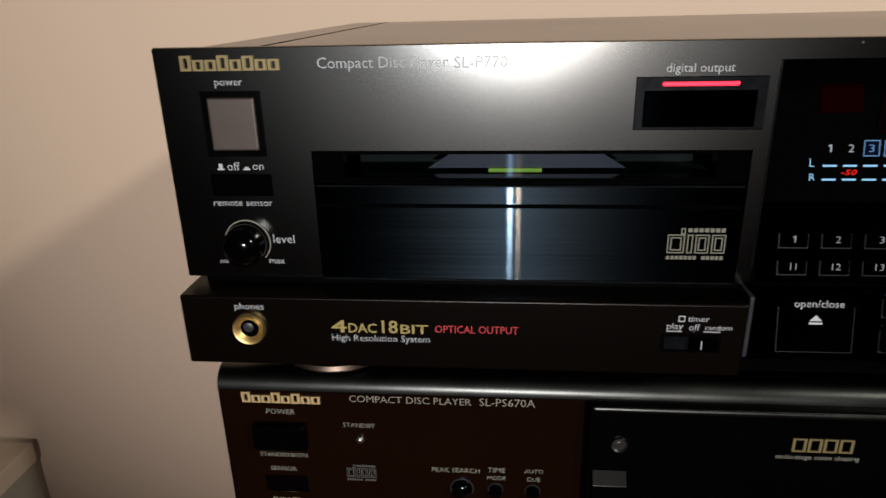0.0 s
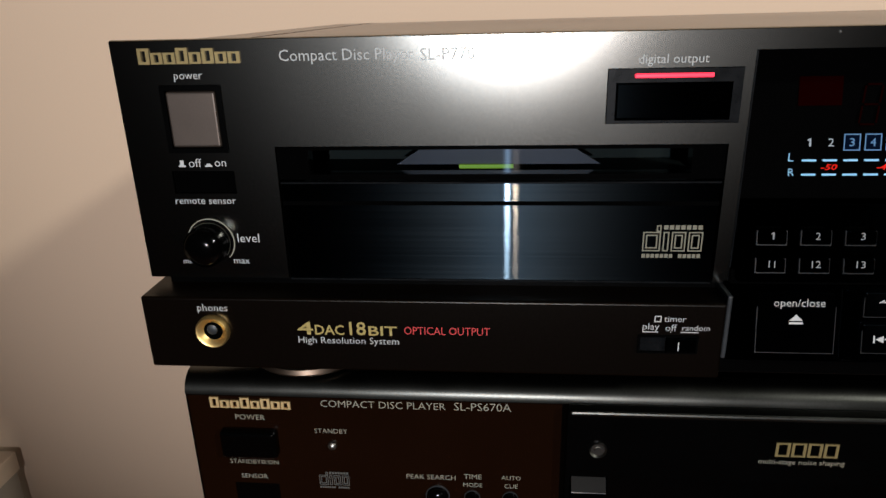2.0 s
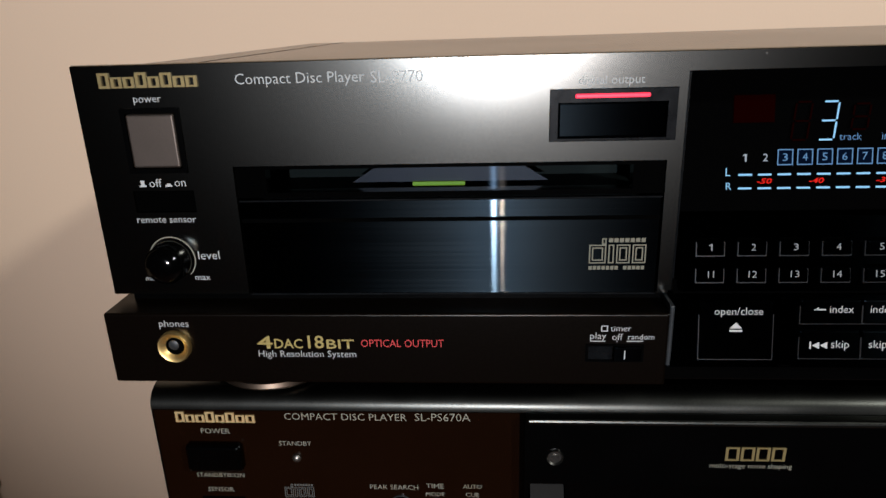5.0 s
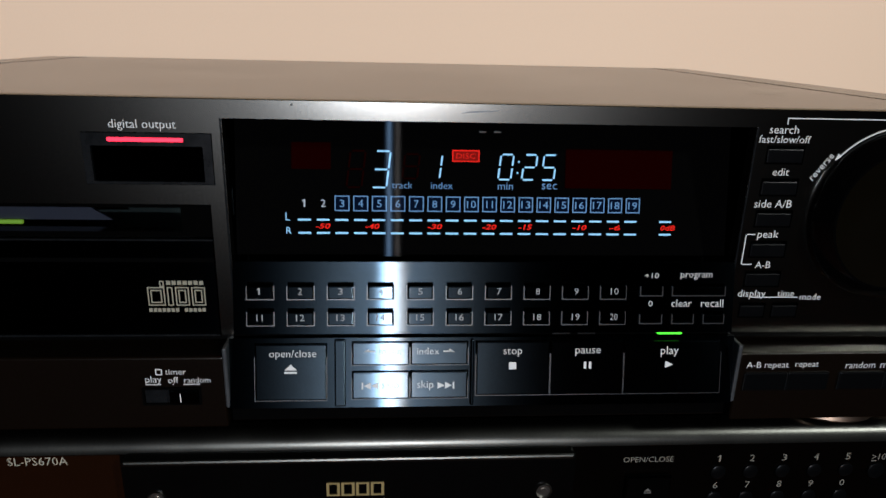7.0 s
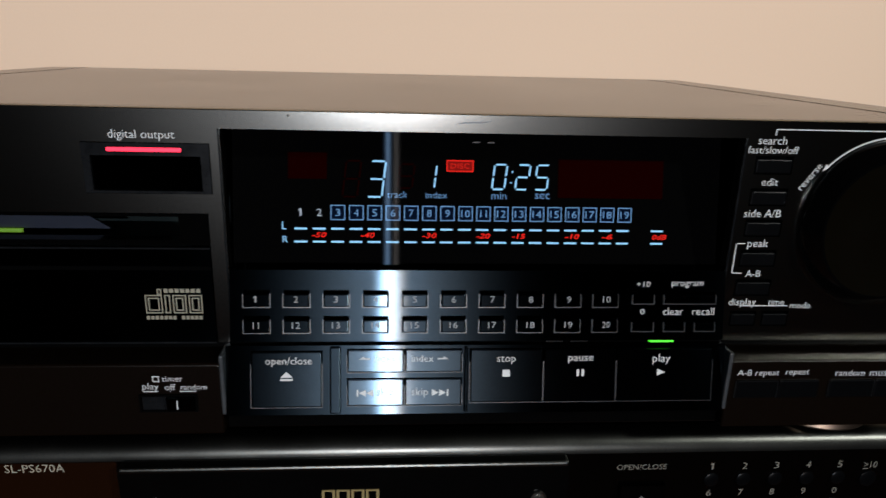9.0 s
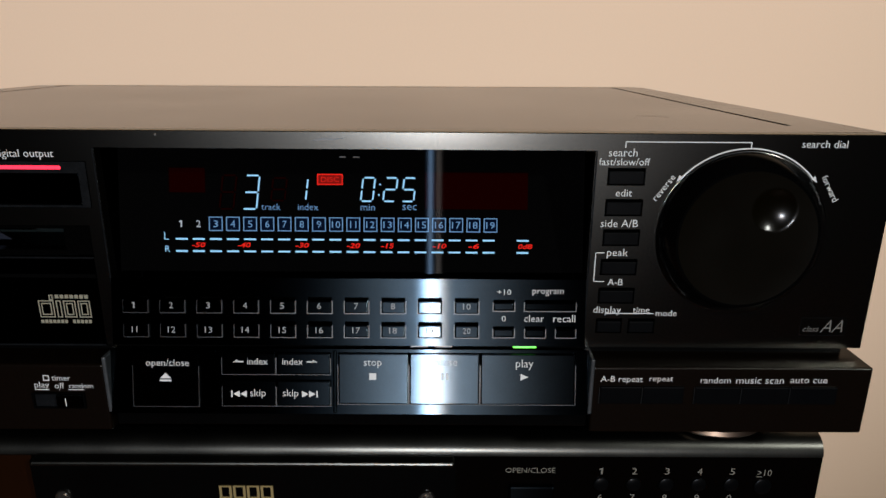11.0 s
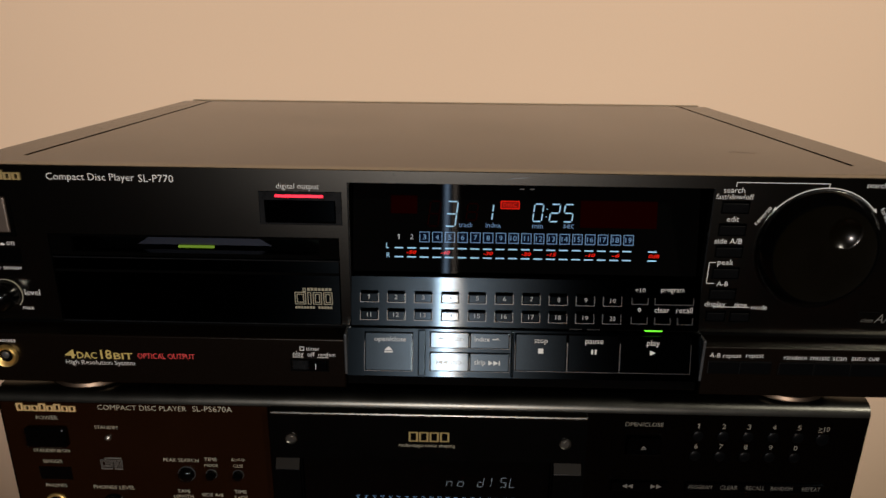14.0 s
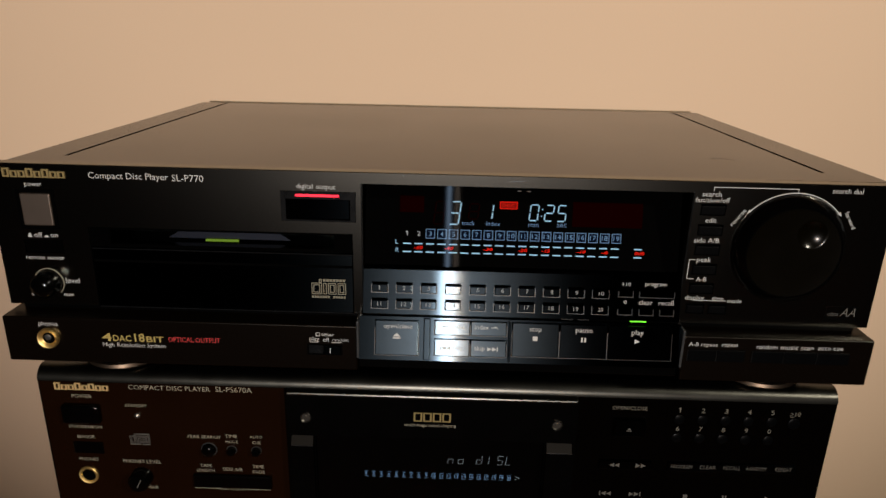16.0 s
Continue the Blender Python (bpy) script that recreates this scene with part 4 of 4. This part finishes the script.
left_panel = block("left_panel", panel(0.012), -0.0018, 0.1328, 0.0120, 0.1260, -0.0010, 0.0001, LEFTPANEL, low, "dark left panel, a warm reflection painted in as brown", bevel=0)
logo_blocks("mark_block", LOWFRONT, 0.0062, 0.0364, 0.1212, 0.1256, ((0, 1), (0, .72), (0, .72), (0, 1), (0, .72), (0, .95), (0, .72), (0, .72)), 0.0007, GOLDLOGO, shell, "raised gold block of the maker's mark")
for text, a, b, z in (("COMPACT DISC PLAYER", 0.0472, 0.0922, 0.1238), ("SL-PS670A", 0.0952, 0.1152, 0.1240), ("POWER", 0.0150, 0.0260, 0.1172), ("STANDBY", 0.0104, 0.0222, 0.0976), ("/ON", 0.0242, 0.0290, 0.0976), ("STANDBY", 0.0440, 0.0562, 0.1122),
                      ("SENSOR", 0.0140, 0.0242, 0.0911), ("PHONES", 0.0132, 0.0242, 0.0762), ("PHONES LEVEL", 0.0382, 0.0600, 0.0757), ("PEAK SEARCH", 0.0770, 0.0952, 0.0934), ("TIME", 0.0982, 0.1048, 0.0942), ("MODE", 0.0980, 0.1050, 0.0905),
                      ("AUTO", 0.1120, 0.1190, 0.0942), ("CUE", 0.1130, 0.1180, 0.0905), ("TAPE", 0.0822, 0.0890, 0.0742), ("LENGTH", 0.0800, 0.0902, 0.0709), ("SIDE A/B", 0.0950, 0.1062, 0.0722), ("TIME", 0.1122, 0.1188, 0.0745), ("FADE", 0.1122, 0.1190, 0.0709),
                      ("EDIT GUIDE", 0.0925, 0.1065, 0.0588), ("MAX", 0.0505, 0.0565, 0.0582)):
    words(LOWFRONT, text, a, b, z, CREAM, shell)
shape("standby_symbol", LOWFRONT, outline(0.0225, 0.0239, 0.0969, 0.0983, 0.0003), 0.0002, CREAM, shell)
shape("printed_line", LOWFRONT, [rect(0.0780, 0.0920, 0.0586, 0.0589), rect(0.1070, 0.1215, 0.0586, 0.0589)], 0.0002, CREAM, shell)
block("power_button", LOWFRONT, 0.0092, 0.0302, 0.1012, 0.1128, 0.0, 0.0038, GLOSSBLACK, low, "wide glossy black power button", bevel=0.0014, segments=3)
block("sensor_window", LOWFRONT, 0.0112, 0.0282, 0.0800, 0.0878, 0.0, 0.0004, GLOSSBLACK, low, bevel=0.0002)
disc_mark(LOWFRONT, 0.0440, 0.0554, 0.0868, 0.0942, GREYPRINT, shell)
lathe("standby_light", LOWFRONT, 0.0503, 0.1062, [(0.0017, 0.0), (0.0016, 0.0012), (0.0009, 0.0018), (0.0, 0.0019)], CHROME, low, "small unlit standby lamp", n=20)
jack = lathe("headphone_jack", LOWFRONT, 0.0172, 0.0655, [(0.0056, 0.0), (0.0056, 0.0008), (0.0052, 0.0012), (0.0042, 0.0010), (0.0038, 0.0002)], GOLD, low, "metal-rimmed headphone socket")
lathe("socket_hole", LOWFRONT, 0.0172, 0.0655, [(0.0039, 0.0002), (0.0038, 0.0003), (0.0, 0.0003)], DARK, jack)
lathe("level_knob", LOWFRONT, 0.0482, 0.0655, [(0.0062, 0.0), (0.0060, 0.0060), (0.0050, 0.0075), (0.0, 0.0080)], GLOSSBLACK, low, "round black headphone level knob")
shape("knob_line", LOWFRONT, [[(0.0480, 0.0640), (0.0486, 0.0637), (0.0512, 0.0690), (0.0508, 0.0692)]], 0.0082, GREYPRINT, low)
for u, r in ((0.0884, 0.0040), (0.1012, 0.0026), (0.1152, 0.0026)):
    ring = lathe("round_key", LOWFRONT, u, 0.0852, [(r, 0.0), (r * 0.95, 0.0024), (r * 0.75, 0.0032), (0.0, 0.0035)], GLOSSBLACK, low, "round black push button", n=28)
    lathe("key_ring", LOWFRONT, u, 0.0852, [(r * 1.14, 0.0), (r * 1.12, 0.0005), (r * 1.03, 0.0005), (r * 1.02, 0.0)], SCUFF, ring, n=28)
block("edit_keys", LOWFRONT, 0.0780, 0.1230, 0.0603, 0.0690, 0.0, 0.0022, GLOSSBLACK, low, "long black three-way edit key", bevel=0.0008)

# raised middle door
door = holed_plate("door", LOWFRONT, 0.1345, 0.2930, 0.0200, 0.1262, 0.0, 0.0042, [(0.1360, 0.1492, 0.0200, 0.0992), (0.1498, 0.2762, 0.0200, 0.0992), (0.2768, 0.2918, 0.0200, 0.0992)], BLACK, low, "raised black centre panel")
block("door_edge", LOWFRONT, 0.1348, 0.2927, 0.1242, 0.1268, 0.0, 0.0052, LOWERTOP, low, "satin upper edge of the centre panel", bevel=0.0011, segments=3)
block("display_window", LOWFRONT, 0.1500, 0.2760, 0.0200, 0.0990, 0.0, 0.0022, GLOSSBLACK, low, "dark display window", bevel=0.0003)
for a, b in ((0.1362, 0.1490), (0.2770, 0.2916)):
    block("side_block", LOWFRONT, a, b, 0.0200, 0.0940, 0.0, 0.0062, BLACK, low, bevel=0.0004)
    bm = bmesh.new()
    pts = [(0.0940, 0.0062), (0.0989, 0.0034), (0.0940, 0.0034)]
    l3 = [bm.verts.new(LOWFRONT @ Vector((a + 0.0004, v, w))) for v, w in pts]
    r3 = [bm.verts.new(LOWFRONT @ Vector((b - 0.0004, v, w))) for v, w in pts]
    bm.faces.new(l3), bm.faces.new(r3)
    for i in range(3):
        bm.faces.new((l3[i], l3[(i + 1) % 3], r3[(i + 1) % 3], r3[i]))
    part("sloped_tab", bm, TABGREY, low, "pale sloping tab")
DOOR = panel(0.0078)
for u in (0.1452, 0.2822):
    sc = lathe("screw", DOOR, u, 0.1108, [(0.0031, 0.0), (0.0029, 0.0009), (0.0023, 0.0002), (0.0013, 0.0002), (0.0011, 0.0006), (0.0, 0.0006)], SCREW, low, "small recessed dark metal screw", n=24)
logo_blocks("mark_block", DOOR, 0.2038, 0.2246, 0.1105, 0.1160, ((0, 1), (0, 1), (0, 1), (0, 1)), 0.0004, GOLDDULL, door, "plain gold block of a printed mark", 0.2)
words(DOOR, "multi-stage noise shaping", 0.1992, 0.2272, 0.1080, CREAM, door)
PANE = panel(0.0096)
for u, sign in ((0.2232, "n"), (0.2290, "o"), (0.2392, "d"), (0.2432, "i"), (0.2508, "S"), (0.2556, "L")):
    seven_segment(PANE, u, 0.0828, 0.0028, 0.0056, sign, 0.0003, SEGDIM, low, s=0.00022, label="dim glowing display letter")
for i in range(20):
    u = 0.1775 + i * 0.00424
    number(PANE, str(i + 1), u, 0.0742, 0.0018, BLUEDIM, low, 0.0003)
    shape("track_line", PANE, [rect(u - 0.0011, u + 0.0011, 0.0757, 0.0759), rect(u - 0.0011, u + 0.0011, 0.0725, 0.0727)], 0.0003, BLUEDIM, low)
shape("arrow_symbol", PANE, [[(0.2612, 0.0730), (0.2642, 0.0742), (0.2635, 0.0742), (0.2612, 0.0733)], [(0.2612, 0.0754), (0.2612, 0.0751), (0.2635, 0.0742), (0.2642, 0.0742)]], 0.0003, SEGDIM, low)

# keys of the lower player
words(LOWFRONT, "OPEN/CLOSE", 0.3122, 0.3312, 0.1202, DIMPRINT, shell)
ok = block("open_key", LOWFRONT, 0.3135, 0.3310, 0.1030, 0.1142, 0.0, 0.0022, KEY, low, bevel=0.0008)
shape("eject_symbol", LOWFRONT, [[(0.3206, 0.1078), (0.3234, 0.1078), (0.3220, 0.1092)], rect(0.3206, 0.3234, 0.1070, 0.1074)], 0.0025, GREYPRINT, ok)
for row, (zt, zk, signs) in enumerate(((0.1200, 0.1142, "12345"), (0.1082, 0.1025, "67890"))):
    for i, sign in enumerate(signs):
        u = 0.3490 + i * 0.0125
        number(LOWFRONT, sign, u, zt, 0.0028, DIMPRINT, shell, 0.0002)
        lathe("round_key", LOWFRONT, u, zk, [(0.0029, 0.0), (0.0028, 0.0006), (0.0024, 0.0008), (0.0, 0.0008)], SMALLKEY, low, "round black push button", n=24)
words(LOWFRONT, ">10", 0.4085, 0.4140, 0.1195, DIMPRINT, shell, high=0.0028)
shape("printed_line", LOWFRONT, [rect(0.4085, 0.4106, 0.1176, 0.1179)], 0.0002, DIMPRINT, shell)
lathe("round_key", LOWFRONT, 0.4112, 0.1135, [(0.0034, 0.0), (0.0033, 0.0006), (0.0028, 0.0008), (0.0, 0.0008)], SMALLKEY, low, "round black push button", n=24)
sk = block("search_keys", LOWFRONT, 0.3080, 0.3372, 0.0812, 0.0872, 0.0, 0.0016, KEY, low, bevel=0.0006)
chevrons(LOWFRONT, 0.3135, 0.0845, 0.0028, -1, False, 0.0018, GREYPRINT, sk)
chevrons(LOWFRONT, 0.3282, 0.0845, 0.0028, 1, False, 0.0018, GREYPRINT, sk)
pk = block("program_keys", LOWFRONT, 0.3462, 0.4172, 0.0812, 0.0872, 0.0, 0.0012, KEY, low, bevel=0.0005)
for text, a, b in (("PROGRAM", 0.3480, 0.3598), ("CLEAR", 0.3640, 0.3730), ("RECALL", 0.3772, 0.3868), ("RANDOM", 0.3900, 0.4010), ("REPEAT", 0.4060, 0.4152)):
    words(LOWFRONT, text, a, b, 0.0845, GREYPRINT, pk, 0.0014, high=0.0024)
chevrons(LOWFRONT, 0.3110, 0.0642, 0.0028, -1, True, 0.0003, GREYPRINT, shell)
chevrons(LOWFRONT, 0.3270, 0.0642, 0.0028, 1, True, 0.0003, GREYPRINT, shell)
shape("stop_symbol", LOWFRONT, [rect(0.3578, 0.3602, 0.0626, 0.0650)], 0.0003, GREYPRINT, shell)
shape("pause_symbol", LOWFRONT, [rect(0.3800, 0.3808, 0.0626, 0.0652), rect(0.3816, 0.3824, 0.0626, 0.0652)], 0.0003, GREYPRINT, shell)
shape("play_symbol", LOWFRONT, [[(0.4040, 0.0626), (0.4068, 0.0639), (0.4040, 0.0652)]], 0.0003, GREYPRINT, shell)
for u in (0.05, 0.38):
    for y in (0.05, 0.26):
        lathe("foot", Matrix.Translation((u, y, 0.0)), 0, 0, [(0.0, 0.011), (0.018, 0.011), (0.018, 0.0), (0.0, 0.0)], BLACK, low, n=24)

print_words()
